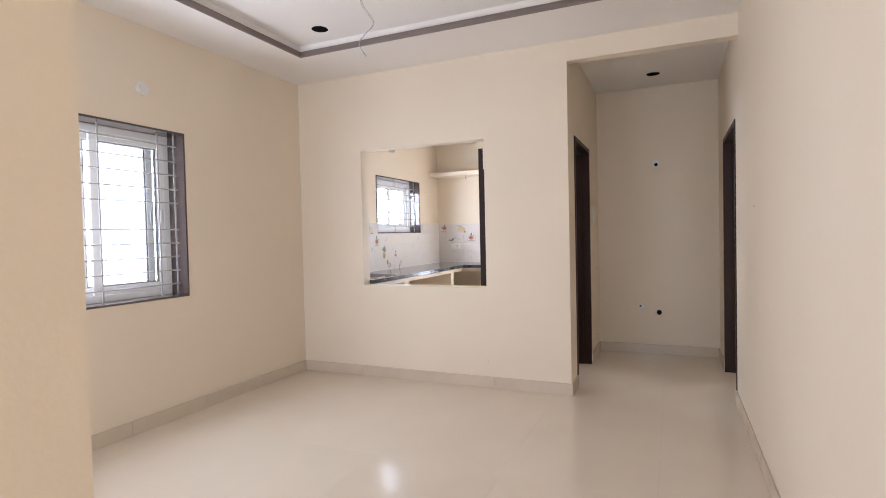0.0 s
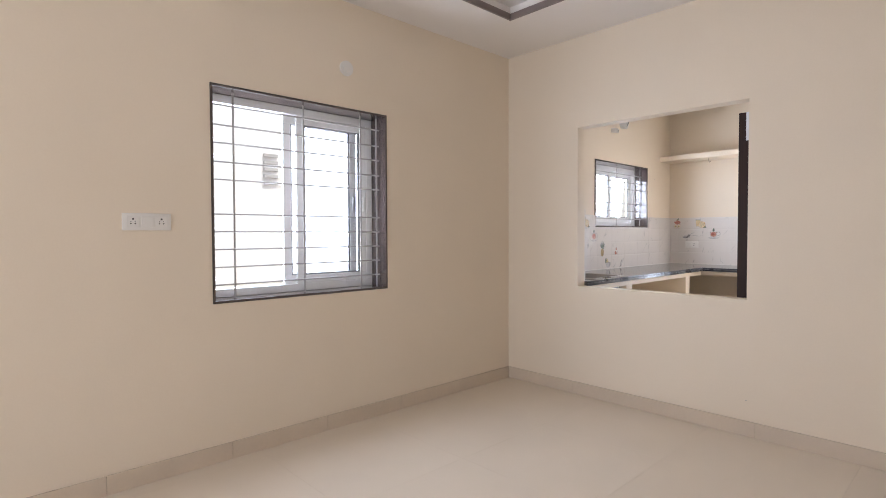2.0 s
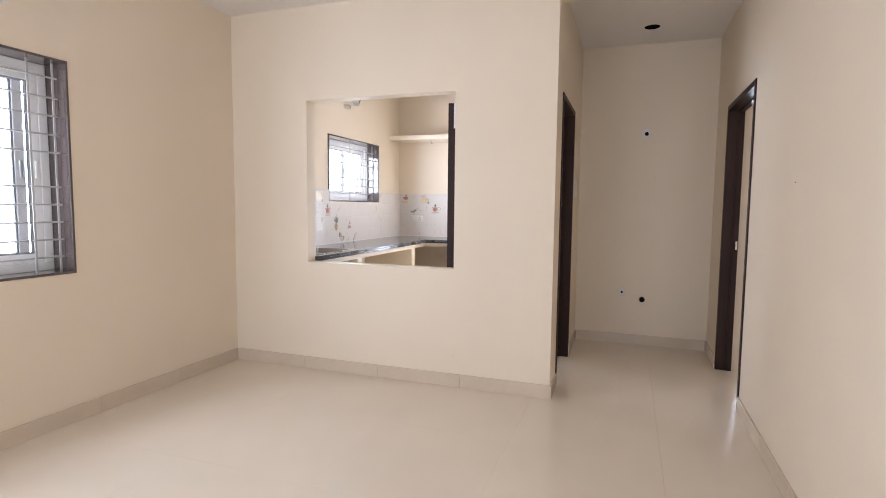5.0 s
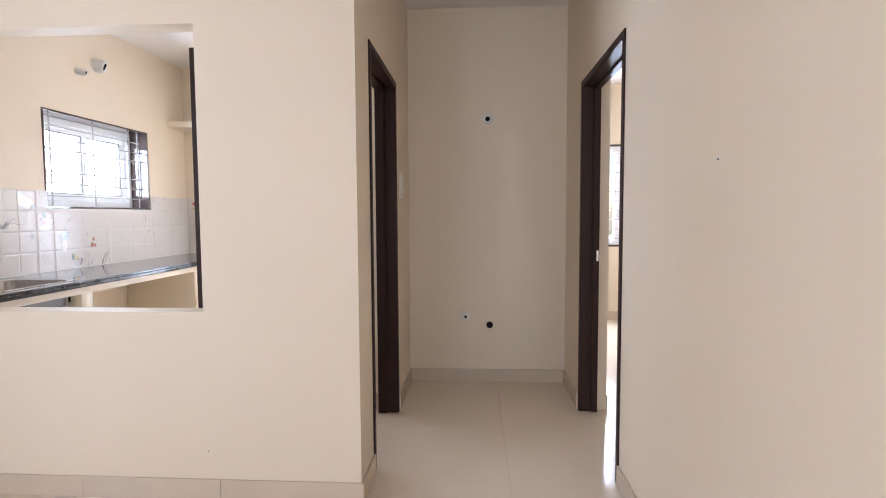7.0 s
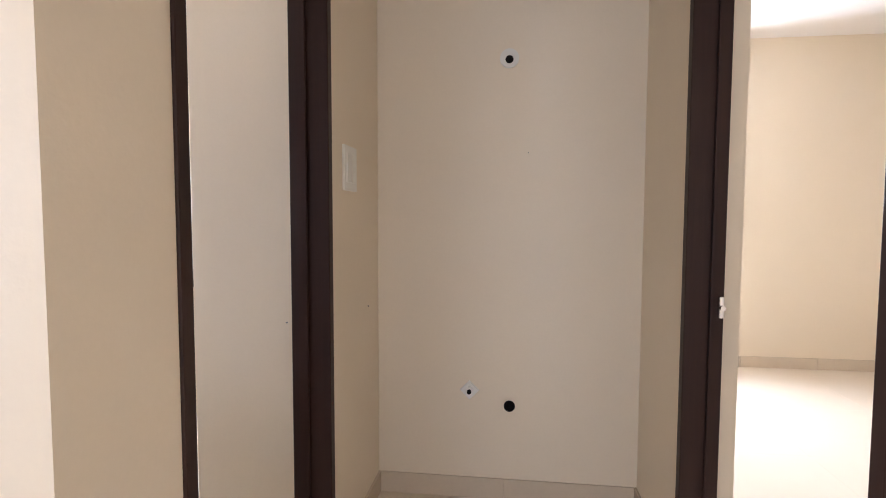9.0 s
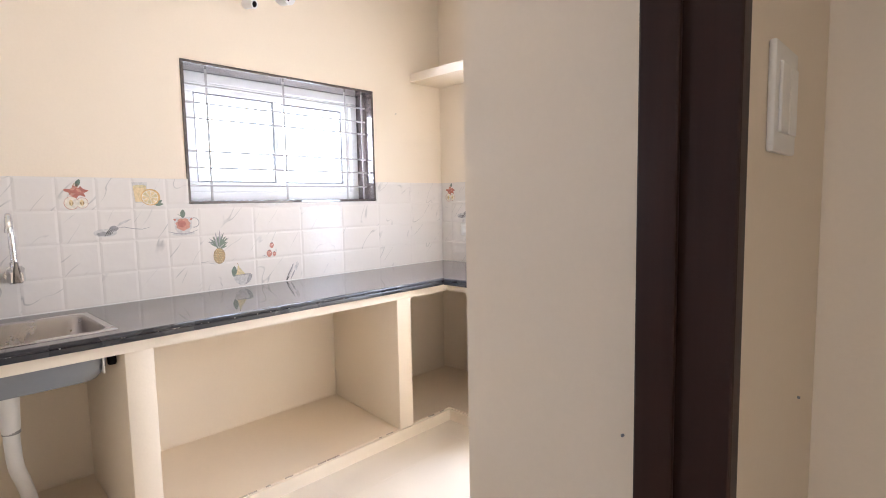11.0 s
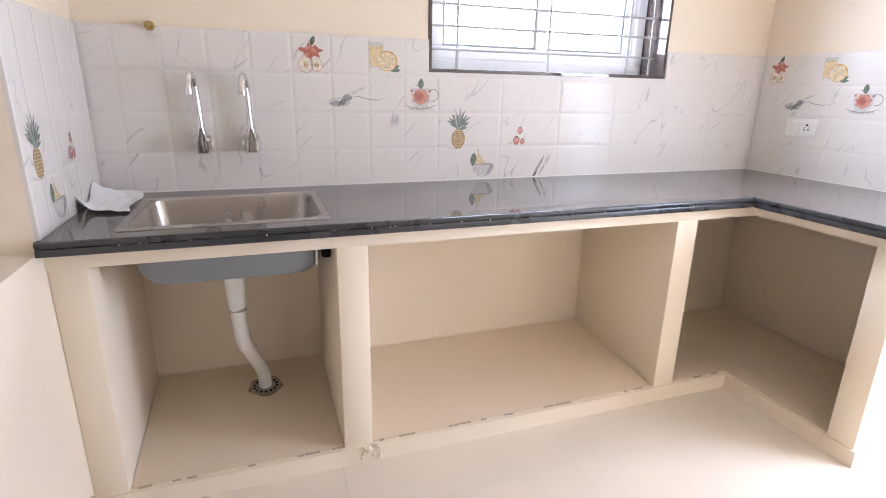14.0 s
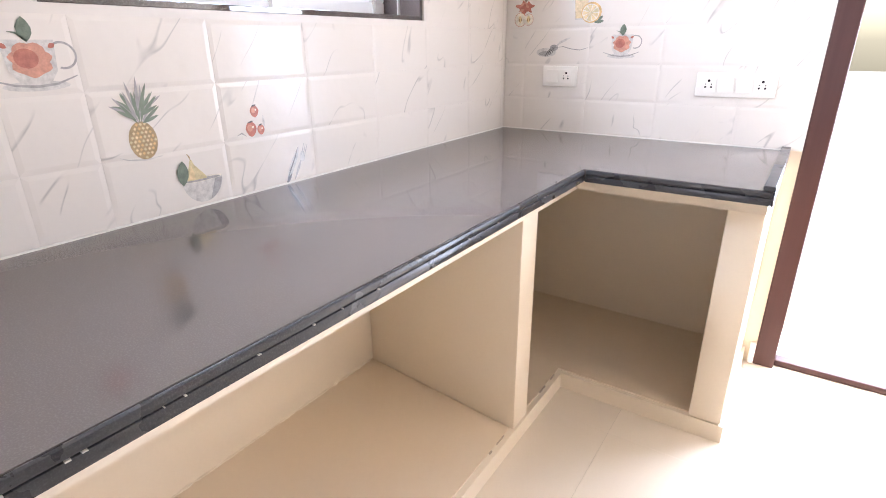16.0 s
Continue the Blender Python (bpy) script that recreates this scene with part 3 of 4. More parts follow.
bm = bmesh.new()
for k in range(38):
    y = random.uniform(0.12, 2.58)
    add_box(bm, (FX - 0.0198, y, PZ), (FX - 0.0175 + random.uniform(0, 0.003), y + random.uniform(0.008, 0.05), PZ + 0.0055))
tagged(part("mortar_line", bm, M_GRIME, masonry), "broken brown dirt line along the plinth", kind="stuff")

top = thing("kitchen_worktop", "polished black granite worktop, paled as if reflecting the walls", "worktop")
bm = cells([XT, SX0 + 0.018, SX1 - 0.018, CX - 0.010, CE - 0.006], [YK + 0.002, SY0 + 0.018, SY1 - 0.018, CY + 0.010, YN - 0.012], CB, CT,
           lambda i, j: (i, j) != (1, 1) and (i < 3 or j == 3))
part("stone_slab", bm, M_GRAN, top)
CM = CT - 0.017
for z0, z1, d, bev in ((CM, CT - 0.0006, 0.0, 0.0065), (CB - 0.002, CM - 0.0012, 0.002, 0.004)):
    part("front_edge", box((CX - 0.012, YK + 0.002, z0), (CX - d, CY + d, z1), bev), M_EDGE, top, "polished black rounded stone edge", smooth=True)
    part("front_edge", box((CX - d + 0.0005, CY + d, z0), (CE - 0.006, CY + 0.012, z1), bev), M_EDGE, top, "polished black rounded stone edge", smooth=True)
bm = bmesh.new()
for k in range(26):
    y = random.uniform(0.2, 2.45)
    n = random.uniform(0.001, 0.006)
    add_box(bm, (CX - 0.004, y, CM - 0.0016 + random.uniform(-0.0008, 0.0008)), (CX + 0.0002, y + n, CM + 0.0004))
tagged(part("plaster_speck", bm, M_GROUT, top), "white plaster specks in the edge groove", kind="stuff")
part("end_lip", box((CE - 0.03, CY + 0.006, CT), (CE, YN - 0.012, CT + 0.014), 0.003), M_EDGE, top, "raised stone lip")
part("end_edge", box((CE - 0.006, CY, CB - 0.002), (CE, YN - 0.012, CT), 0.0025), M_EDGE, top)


part("sealant", boxes(((XT, YK + 0.014, CT), (XT + 0.004, YN - 0.014, CT + 0.004)), ((XT + 0.004, YN - 0.017, CT), (CE - 0.03, YN - 0.0125, CT + 0.004))), M_PLASTIC, top, "thin bead of white sealant")


def rounded_rect(x0, x1, y0, y1, r, n=6):
    out = []
    for cx, cy, a in ((x1 - r, y1 - r, 0), (x0 + r, y1 - r, 90), (x0 + r, y0 + r, 180), (x1 - r, y0 + r, 270)):
        out += [(cx + r * math.cos(radians(a + 90 * k / n)), cy + r * math.sin(radians(a + 90 * k / n))) for k in range(n + 1)]
    return out


def loft(rings):
    bm = bmesh.new()
    vs = [[bm.verts.new(p) for p in ring] for ring in rings]
    for a, b in zip(vs, vs[1:]):
        for k in range(len(a)):
            bm.faces.new((a[k], a[(k + 1) % len(a)], b[(k + 1) % len(a)], b[k]))
    bm.faces.new(vs[-1])
    return bm


sink = thing("sink", "single-bowl stainless steel sink set in the worktop", "sink")


def sink_ring(d, z, r):
    return [(x, y, z) for x, y in rounded_rect(SX0 + d, SX1 - d, SY0 + d, SY1 - d, r)]


bm = loft([sink_ring(0.0, CT + 0.0005, 0.012), sink_ring(0.002, CT + 0.004, 0.012), sink_ring(0.024, CT + 0.004, 0.05), sink_ring(0.029, CT - 0.003, 0.05),
           sink_ring(0.04, CT - 0.13, 0.06), sink_ring(0.055, CT - 0.163, 0.07), sink_ring(0.10, CT - 0.168, 0.06)])
part("bowl", bm, M_STEEL, sink, "brushed steel bowl", smooth=True)
bm = loft([sink_ring(0.024, CT - 0.045, 0.05), sink_ring(0.030, CT - 0.145, 0.065), sink_ring(0.050, CT - 0.184, 0.075), sink_ring(0.10, CT - 0.189, 0.06)])
part("underside", bm, M_STEELG, sink, "grey coated underside", smooth=True)
part("clamp", box((SX1 - 0.07, SY1 - 0.030, CT - 0.14), (SX1 - 0.045, SY1 - 0.002, CT - 0.065), 0.006), M_DARK, sink, "black fixing clamp")
part("strap", box((SX1 - 0.068, SY1 - 0.052, CT - 0.16), (SX1 - 0.028, SY1 - 0.046, CT - 0.06), 0.002), M_PLASTIC, sink, "white sealing strip")
bm = add_cyl(bmesh.new(), (0.44, 0.555, CT - 0.165), 0.04, 0.006)
part("waste", bm, M_CHROME, sink, smooth=True)

waste_pipe = thing("waste_pipe", "white plastic sink waste pipe over floor drain", "pipe")
bm = bmesh.new()
tube(bm, [(0.44, 0.553, 0.718), (0.44, 0.553, 0.69), (0.439, 0.554, 0.68), (0.437, 0.555, 0.56), (0.437, 0.555, 0.545)], [0.041, 0.040, 0.036, 0.029, 0.027], 20)
part("coupling", bm, M_PIPE, waste_pipe, "tapered white plastic coupling", smooth=True)
bm = add_cyl(bmesh.new(), (0.44, 0.553, 0.707), 0.045, 0.022, "z", 12)
part("nut", bm, M_PIPE, waste_pipe)
bm = bmesh.new()
line = arc([(0.437, 0.555, 0.575), (0.435, 0.556, 0.49), (0.415, 0.563, 0.405), (0.34, 0.587, 0.31), (0.27, 0.609, 0.215), (0.243, 0.618, 0.16), (0.238, 0.620, 0.115)], 10)
tube(bm, line, [0.0245 + 0.0009 * (k % 2) for k in range(len(line))], 18)
part("hose", bm, M_PIPE, waste_pipe, "ribbed white plastic hose", smooth=True)
part("collar", add_cyl(bmesh.new(), (0.436, 0.556, 0.548), 0.0285, 0.012, "z", 20), M_GASKET, waste_pipe, "grey sealing ring", smooth=True)

drain = thing("floor_drain", "round perforated steel floor drain stained brown", "drain", at=(0.238, 0.620, bay_z(0.238)))
drain.rotation_euler = (0, math.atan2(BB - BF, FX - 0.02 - XK), 0)
bm = add_cyl(bmesh.new(), (0, 0, 0.002), 0.058, 0.003, seg=32)
part("grate", bm, M_STEELW, drain, smooth=True)
bm = bmesh.new()
for k in range(14):
    a = 2 * math.pi * k / 14
    add_cyl(bm, (0.044 * math.cos(a), 0.044 * math.sin(a), 0.0038), 0.006, 0.001, seg=10)
part("slot", bm, M_DARK, drain)
bm = bmesh.new()
bm.faces.new([bm.verts.new(((0.066 + 0.006 * math.sin(3 * a + 1)) * math.cos(a), (0.066 + 0.005 * math.cos(5 * a)) * math.sin(a), 0.0006)) for a in [2 * math.pi * k / 40 for k in range(40)]])
part("stain", bm, M_STAIN, drain, "brown water stain")


def tap(y, z):
    """A wall tap with a faceted body, a lever and a swan neck."""
    t = thing("kitchen_tap", "chrome swan-neck wall tap above the sink", "tap", "taps over the sink")
    x = XT
    bm = bmesh.new()
    add_cyl(bm, (x + 0.006, y, z), 0.036, 0.012, "x", 8)
    part("flange", bm, M_CHROME, t)
    bm = bmesh.new()
    rings = []
    for d, hw, z0, z1 in ((0.010, 0.026, -0.026, 0.026), (0.035, 0.030, -0.034, 0.036), (0.060, 0.030, -0.036, 0.040), (0.085, 0.020, -0.030, 0.018)):
        c = 0.4 * hw
        rings.append([bm.verts.new((x + d, y + a, z + b)) for a, b in ((-hw, z0 + c), (-hw + c, z0), (hw - c, z0), (hw, z0 + c), (hw, z1 - c), (hw - c, z1), (-hw + c, z1), (-hw, z1 - c))])
    for a, b in zip(rings, rings[1:]):
        for k in range(8):
            bm.faces.new((a[k], a[(k + 1) % 8], b[(k + 1) % 8], b[k]))
    bm.faces.new(rings[-1])
    bm.faces.new(rings[0][::-1])
    bmesh.ops.recalc_face_normals(bm, faces=bm.faces)
    part("body", bm, M_CHROME, t, "faceted chrome tap body")
    bm = bmesh.new()
    lo = [bm.verts.new((x + 0.084, y + a, z + b)) for a, b in ((-0.017, -0.030), (0.017, -0.030), (0.013, 0.020), (0.004, 0.058), (-0.004, 0.058), (-0.013, 0.020))]
    hi = [bm.verts.new((x + 0.102 - 0.25 * max(v.co.z - z, 0), y + (v.co.y - y) * 0.6, z + (v.co.z - z) * 0.92)) for v in lo]
    bm.faces.new(lo)
    bm.faces.new(hi)
    for k in range(6):
        bm.faces.new((lo[k], lo[(k + 1) % 6], hi[(k + 1) % 6], hi[k]))
    bmesh.ops.recalc_face_normals(bm, faces=bm.faces)
    part("lever", bm, M_SMOKE, t, "dark pointed lever handle")
    part("collar", add_cyl(bmesh.new(), (x + 0.045, y - 0.001, z + 0.044), 0.0165, 0.020, "z", 20), M_CHROME, t, smooth=True)
    bm = bmesh.new()
    line = arc([(x + 0.046, y, z + 0.03), (x + 0.050, y - 0.003, z + 0.11), (x + 0.055, y - 0.006, z + 0.20), (x + 0.078, y - 0.010, z + 0.240), (x + 0.110, y - 0.016, z + 0.238), (x + 0.128, y - 0.020, z + 0.190)], 8)
    tube(bm, line, 0.0118, 16)
    part("spout", bm, M_CHROME, t, smooth=True)
    end = line[-1]
    part("aerator", add_cyl(bmesh.new(), (end.x + 0.001, end.y, end.z - 0.004), 0.0135, 0.016, "z", 18), M_CHROME, t, smooth=True)
    return t


tap(0.476, 1.085)
tap(0.648, 1.085)

# paper lying on the worktop
paper = thing("paper_wrapping", "crumpled white paper lying on the worktop", "paper")
bm = bmesh.new()
n = 14
grid = [[bm.verts.new((0.14 + 0.26 * i / n + 0.04 * j / n, 0.122 + 0.145 * j / n + 0.010 * math.sin(i * 0.5) * j / n,
                       CT + 0.003 + 0.045 * max(0, 1 - j / n * 2.2) ** 2 * (0.5 + 0.5 * math.sin(i * 0.55)) + 0.045 * max(0, 0.4 - i / n) + 0.007 * (1 + noise.noise(Vector((i * 0.4, j * 0.4, 2)))))) for j in range(n + 1)] for i in range(n + 1)]
for i in range(n):
    for j in range(n):
        bm.faces.new((grid[i][j], grid[i + 1][j], grid[i + 1][j + 1], grid[i][j + 1]))
for v in bm.verts:
    v.co.z = max(v.co.z, CT + 0.001)
bmesh.ops.recalc_face_normals(bm, faces=bm.faces)
bmesh.ops.solidify(bm, geom=bm.faces[:], thickness=0.0008)
part("sheet", bm, M_PAPER, paper)

# loft shelf
structure("kitchen_loft", box((XK, 2.93, 2.197), (2.10, YN, 2.257), 0.004), M_WALL, "cream plastered concrete loft shelf")
hook = thing("ceiling_hook", "small steel hook under the loft shelf", "hook")
bm = bmesh.new()
tube(bm, arc([(0.62, 3.0, 2.198), (0.62, 3.0, 2.162), (0.63, 3.0, 2.147), (0.64, 3.0, 2.157)], 4), 0.003, 8)
part("wire", bm, M_STEEL, hook, smooth=True)


# ---- electrical and plumbing points ----
def plate(name, label, origin, normal, w, h, modules, category="socket"):
    """A modular wall plate. normal: 'x' or '-y', the way it faces; modules: kinds from one end to the other."""
    p = thing(name, label, category)
    flip = {"x": lambda a, b, c: (origin[0] + c, origin[1] + a, origin[2] + b), "-y": lambda a, b, c: (origin[0] + a, origin[1] - c, origin[2] + b)}[normal]

    def bx(a0, a1, b0, b1, c0, c1, bev=0.0):
        return box(flip(a0, b0, c0), flip(a1, b1, c1), bev)

    part("cover", bx(-w / 2, w / 2, -h / 2, h / 2, 0, 0.012, 0.004), M_PLASTIC, p, smooth=True)
    n = len(modules)
    mw = (w - 0.03) / n
    for i, k in enumerate(modules):
        a = -w / 2 + 0.015 + mw * (i + 0.5)
        m = part("socket_module" if k == "s" else "switch_rocker", bx(a - mw * 0.44, a + mw * 0.44, -h * 0.32, h * 0.32, 0.012, 0.0145 if k == "s" else 0.017, 0.002), M_PLASTIC, p)
        if k == "s":
            bm = bmesh.new()
            for da, db, r in ((0, h * 0.16, 0.0048), (-0.010, -h * 0.1, 0.0036), (0.010, -h * 0.1, 0.0036), (-0.010, h * 0.02, 0.002), (0.010, h * 0.02, 0.002)):
                add_cyl(bm, flip(a + da, db, 0.015), r, 0.0015, "x" if normal == "x" else "y", 10)
            part("pin_holes", bm, M_DARK, m)
    return p


plate("wall_socket", "white double wall socket beside the living room window", (0, -2.921, 1.362), "x", 0.228, 0.088, "sbs")
plate("wall_socket", "white wall socket over the worktop", (0.348, YN - 0.012, 1.147), "-y", 0.158, 0.085, "bs")
plate("wall_socket", "long white twin socket with switches over worktop", (1.045, YN - 0.012, 1.13), "-y", 0.27, 0.088, "sbbs")
plate("switch_board", "white passage switch board beside the kitchen door", (XL, 1.335, 1.505), "x", 0.15, 0.17, "bb", "switch")


def rose(label, c, axis, r=0.045):
    t = thing("lamp_box", label, "lamp point")
    s = {"x": Vector((1, 0, 0)), "y": Vector((0, -1, 0))}[axis]
    c = Vector(c)
    bm = add_cyl(bmesh.new(), c + s * 0.006, r, 0.012, axis, 28)
    part("rim", bm, M_PLASTIC, t, smooth=True)
    return t, c, s


t, c, s = rose("white round capped lamp box high on wall", (0, -1.702, 2.405), "x", 0.05)
part("cap", add_cyl(bmesh.new(), c + s * 0.016, 0.03, 0.01, "x", 24), M_PLASTIC, t, smooth=True)
t, c, s = rose("round white lamp box with bare hole in passage", (3.256, YE, 2.029), "y", 0.042)
part("hollow", add_cyl(bmesh.new(), c + s * 0.0125 + Vector((0, 0, -0.006)), 0.018, 0.002, "y", 24), M_DARK, t)

point = thing("water_point", "chrome capped water outlet low on passage wall", "water outlet")
bm = bmesh.new()
bmesh.ops.create_cone(bm, cap_ends=True, segments=4, radius1=0.046, radius2=0.040, depth=0.010, matrix=Matrix.Translation((3.086, YE - 0.005, 0.514)) @ Matrix.Rotation(radians(90), 4, "X"))
part("flange", bm, M_PLASTIC, point, "white diamond-shaped cover plate")
part("ring", add_cyl(bmesh.new(), (3.086, YE - 0.014, 0.514), 0.020, 0.010, "y", 24), M_PLASTIC, point, smooth=True)
part("plug", add_cyl(bmesh.new(), (3.086, YE - 0.023, 0.512), 0.011, 0.018, "y", 6), M_DARK, point)
hole = thing("waste_outlet", "open black waste pipe outlet in passage wall", "pipe outlet")
part("rim", add_cyl(bmesh.new(), (3.272, YE - 0.003, 0.446), 0.026, 0.006, "y", 28), M_DARK, hole)
valve = thing("brass_plug", "brass plug in the wall over the tiles", "pipe plug")
part("body", add_cyl(bmesh.new(), (XT + 0.01, 0.345, 1.488), 0.017, 0.03, "x", 6), M_BRASS, valve)
part("stem", add_cyl(bmesh.new(), (XT + 0.03, 0.345, 1.488), 0.008, 0.02, "x", 12), M_BRASS, valve)

for c, r in (((XK, 1.733, 2.438), 0.026), ((XK, 1.949, 2.538), 0.055)):
    t = thing("wall_sleeve", "open white pipe sleeve high in kitchen wall", "pipe sleeve")
    c = Vector(c)
    d = Vector((0.86, 0.42, -0.30)).normalized()
    tube_pts = [c, c + Vector((0.02, 0, 0)), c + Vector((0.03, 0, 0)) + d * 0.04]
    bm = tube(bmesh.new(), tube_pts, [r, r, r * 0.92], 24)
    part("collar", bm, M_PIPE, t, smooth=True)
    bm = tube(bmesh.new(), [tube_pts[2] - d * 0.002, tube_pts[2] + d * 0.0015], r * 0.62, 20)
    part("hollow", bm, M_DARK, t)

for c, lab in (((0.95, -0.912, 2.925), "round dark lamp cut-out in ceiling tray"), ((3.252, 1.29, HC), "round dark lamp cut-out in passage ceiling")):
    t = thing("lamp_cutout", lab, "ceiling opening")
    part("hollow", add_cyl(bmesh.new(), (c[0], c[1], c[2] - 0.001), 0.062, 0.003, "z", 32), M_DARK, t)
    bm = add_cyl(bmesh.new(), (c[0], c[1], c[2] - 0.0008), 0.068, 0.002, "z", 32)
    part("rim", bm, M_CEIL, t)

wires = thing("hanging_wires", "pair of thin loose wires hanging from ceiling", "wires")
for k, o in enumerate((0.0, 0.010)):
    bm = bmesh.new()
    tube(bm, arc([(1.52 + o, -1.24, 2.922), (1.535 + o, -1.24, 2.86), (1.615 + o * 0.6, -1.238, 2.735), (1.545 + o, -1.24, 2.67), (1.502 + o * 0.5, -1.24, 2.615), (1.563 - o, -1.245, 2.523)], 6), 0.0018, 6)
    part("wire", bm, M_WIRE, wires, smooth=True)


for c, ax in (((2.463, 1.181, 0.935), "y"), ((2.652, 1.60, 0.93), "x"), ((XR - 0.002, -0.732, 1.454), "x"), ((1.944, -0.001, 0.227), "y"), ((3.345, YE - 0.001, 1.612), "y"), ((XK + 0.001, 2.79, 1.964), "x")):
    t = thing("nail", "small dark nail in the painted wall", "nail")
    part("head", add_cyl(bmesh.new(), c, 0.0028, 0.006, ax, 8), M_STEELG, t)

# ---- wall tiles ----
tile_meshes = {}


def tile_mesh(w, h):
    """A glazed tile with a sloping margin; it faces +z."""
    key = (round(w, 4), round(h, 4))
    if key not in tile_meshes:
        bm = bmesh.new()
        g, t, m = 0.0005, 0.009, 0.011
        rings = []
        for d, z in ((g, 0), (g, t - 0.0013), (m, t)):
            rings.append([bm.verts.new((x, y, z)) for x, y in ((-w / 2 + d, -h / 2 + d), (w / 2 - d, -h / 2 + d), (w / 2 - d, h / 2 - d), (-w / 2 + d, h / 2 - d))])
        for a, b in zip(rings, rings[1:]):
            for k in range(4):
                bm.faces.new((a[k], a[(k + 1) % 4], b[(k + 1) % 4], b[k]))
        bm.faces.new(rings[-1])
        me = bpy.data.meshes.new("tile")
        bm.to_mesh(me)
        bm.free()
        me.materials.append(M_TILE)
        tile_meshes[key] = me
    return tile_meshes[key]


FACE = {"x": Matrix(((0, 0, 1, 0), (1, 0, 0, 0), (0, 1, 0, 0), (0, 0, 0, 1))),
        "-y": Matrix(((1, 0, 0, 0), (0, 0, -1, 0), (0, 1, 0, 0), (0, 0, 0, 1))),
        "y": Matrix(((-1, 0, 0, 0), (0, 0, 1, 0), (0, 1, 0, 0), (0, 0, 0, 1)))}
TP, TZ0, TH = 0.149, CT, 0.1465


def tile_wall(name, label, face, plane, a0, a1, first, pitch, skip=None):
    """Tiles from a0 to a1 along the wall, joints at first + k * pitch, cut at the ends and round the window."""
    w = tagged(thing(name, label, "wall tiles"), kind="structure")
    cuts = [a0] + ([first + k * pitch for k in range(-6, 5) if first + k * pitch > a0 + 0.012] + [first + (4 + 2 * k) * pitch for k in range(1, 20) if first + (4 + 2 * k) * pitch < a1 - 0.012] + [a1]) if face == "x" else [a0] + [first + k * pitch for k in range(-40, 60) if a0 + 0.012 < first + k * pitch < a1 - 0.012] + [a1]
    for p, q in zip(cuts, cuts[1:]):
        for r in range(4):
            z0, z1 = TZ0 + r * TH, TZ0 + (r + 1) * TH
            pieces = [(p, q, z0, z1)]
            if skip and z1 > skip[2] and p < skip[1] and q > skip[0]:
                pieces = [(p, q, z0, skip[2])]
                if p < skip[0]:
                    pieces.append((p, skip[0], skip[2], z1))
                if q > skip[1]:
                    pieces.append((skip[1], q, skip[2], z1))
            for x0, x1, y0, y1 in pieces:
                if x1 - x0 < 0.026 or y1 - y0 < 0.026:
                    continue
                ob = new("tile", tile_mesh(x1 - x0, y1 - y0))
                c = {"x": (plane, (x0 + x1) / 2, (y0 + y1) / 2)}.get(face, ((x0 + x1) / 2, plane, (y0 + y1) / 2))
                ob.matrix_basis = Matrix.Translation(c) @ FACE[face]
                ob.parent = w
    return w


# ---- prints on the tiles ----
def shape(bm, pts, mat, lift=0.0):
    vs = [bm.verts.new((x, y, lift)) for x, y in pts]
    bm.faces.new(vs).material_index = mat


def oval(cx, cy, rx, ry, a0=0, a1=360, n=20):
    return [(cx + rx * math.cos(radians(a0 + (a1 - a0) * k / n)), cy + ry * math.sin(radians(a0 + (a1 - a0) * k / n))) for k in range(n + (a1 - a0 < 360))]


def leaf_shape(cx, cy, ln, wd, ang):
    c, s = math.cos(radians(ang)), math.sin(radians(ang))
    pts = [(t * ln, wd * math.sin(math.pi * t) ** 0.8) for t in (0, .15, .35, .6, .85, 1)] + [(t * ln, -wd * math.sin(math.pi * t) ** 0.8) for t in (.85, .6, .35, .15)]
    return [(cx + x * c - y * s, cy + x * s + y * c) for x, y in pts]


L = 0.0002


RED, CREAM, BROWN, GREEN, PALE, ORANGE, YELLOW, GREY, PINK, DARK, PEEL = range(11)
PRINT_MATS = [P_RED, P_CREAM, P_BROWN, P_GREEN, P_LGREY, P_ORANGE, P_YELLOW, P_GREY, P_PINK, P_DARK, P_PEEL]


def line_shape(bm, pts, wd, mat, lift=0.0):
    """A thin painted stroke along points, tapering at both ends."""
    n = len(pts) - 1
    left, right = [], []
    for k, p in enumerate(pts):
        q, r = pts[max(k - 1, 0)], pts[min(k + 1, n)]
        dx, dy = r[0] - q[0], r[1] - q[1]
        ln = math.hypot(dx, dy) or 1
        w = wd * (0.35 + 0.65 * math.sin(math.pi * k / n))
        left.append((p[0] - dy / ln * w, p[1] + dx / ln * w))
        right.append((p[0] + dy / ln * w, p[1] - dx / ln * w))
    for k in range(n):
        shape(bm, [left[k], left[k + 1], right[k + 1], right[k]], mat, lift)


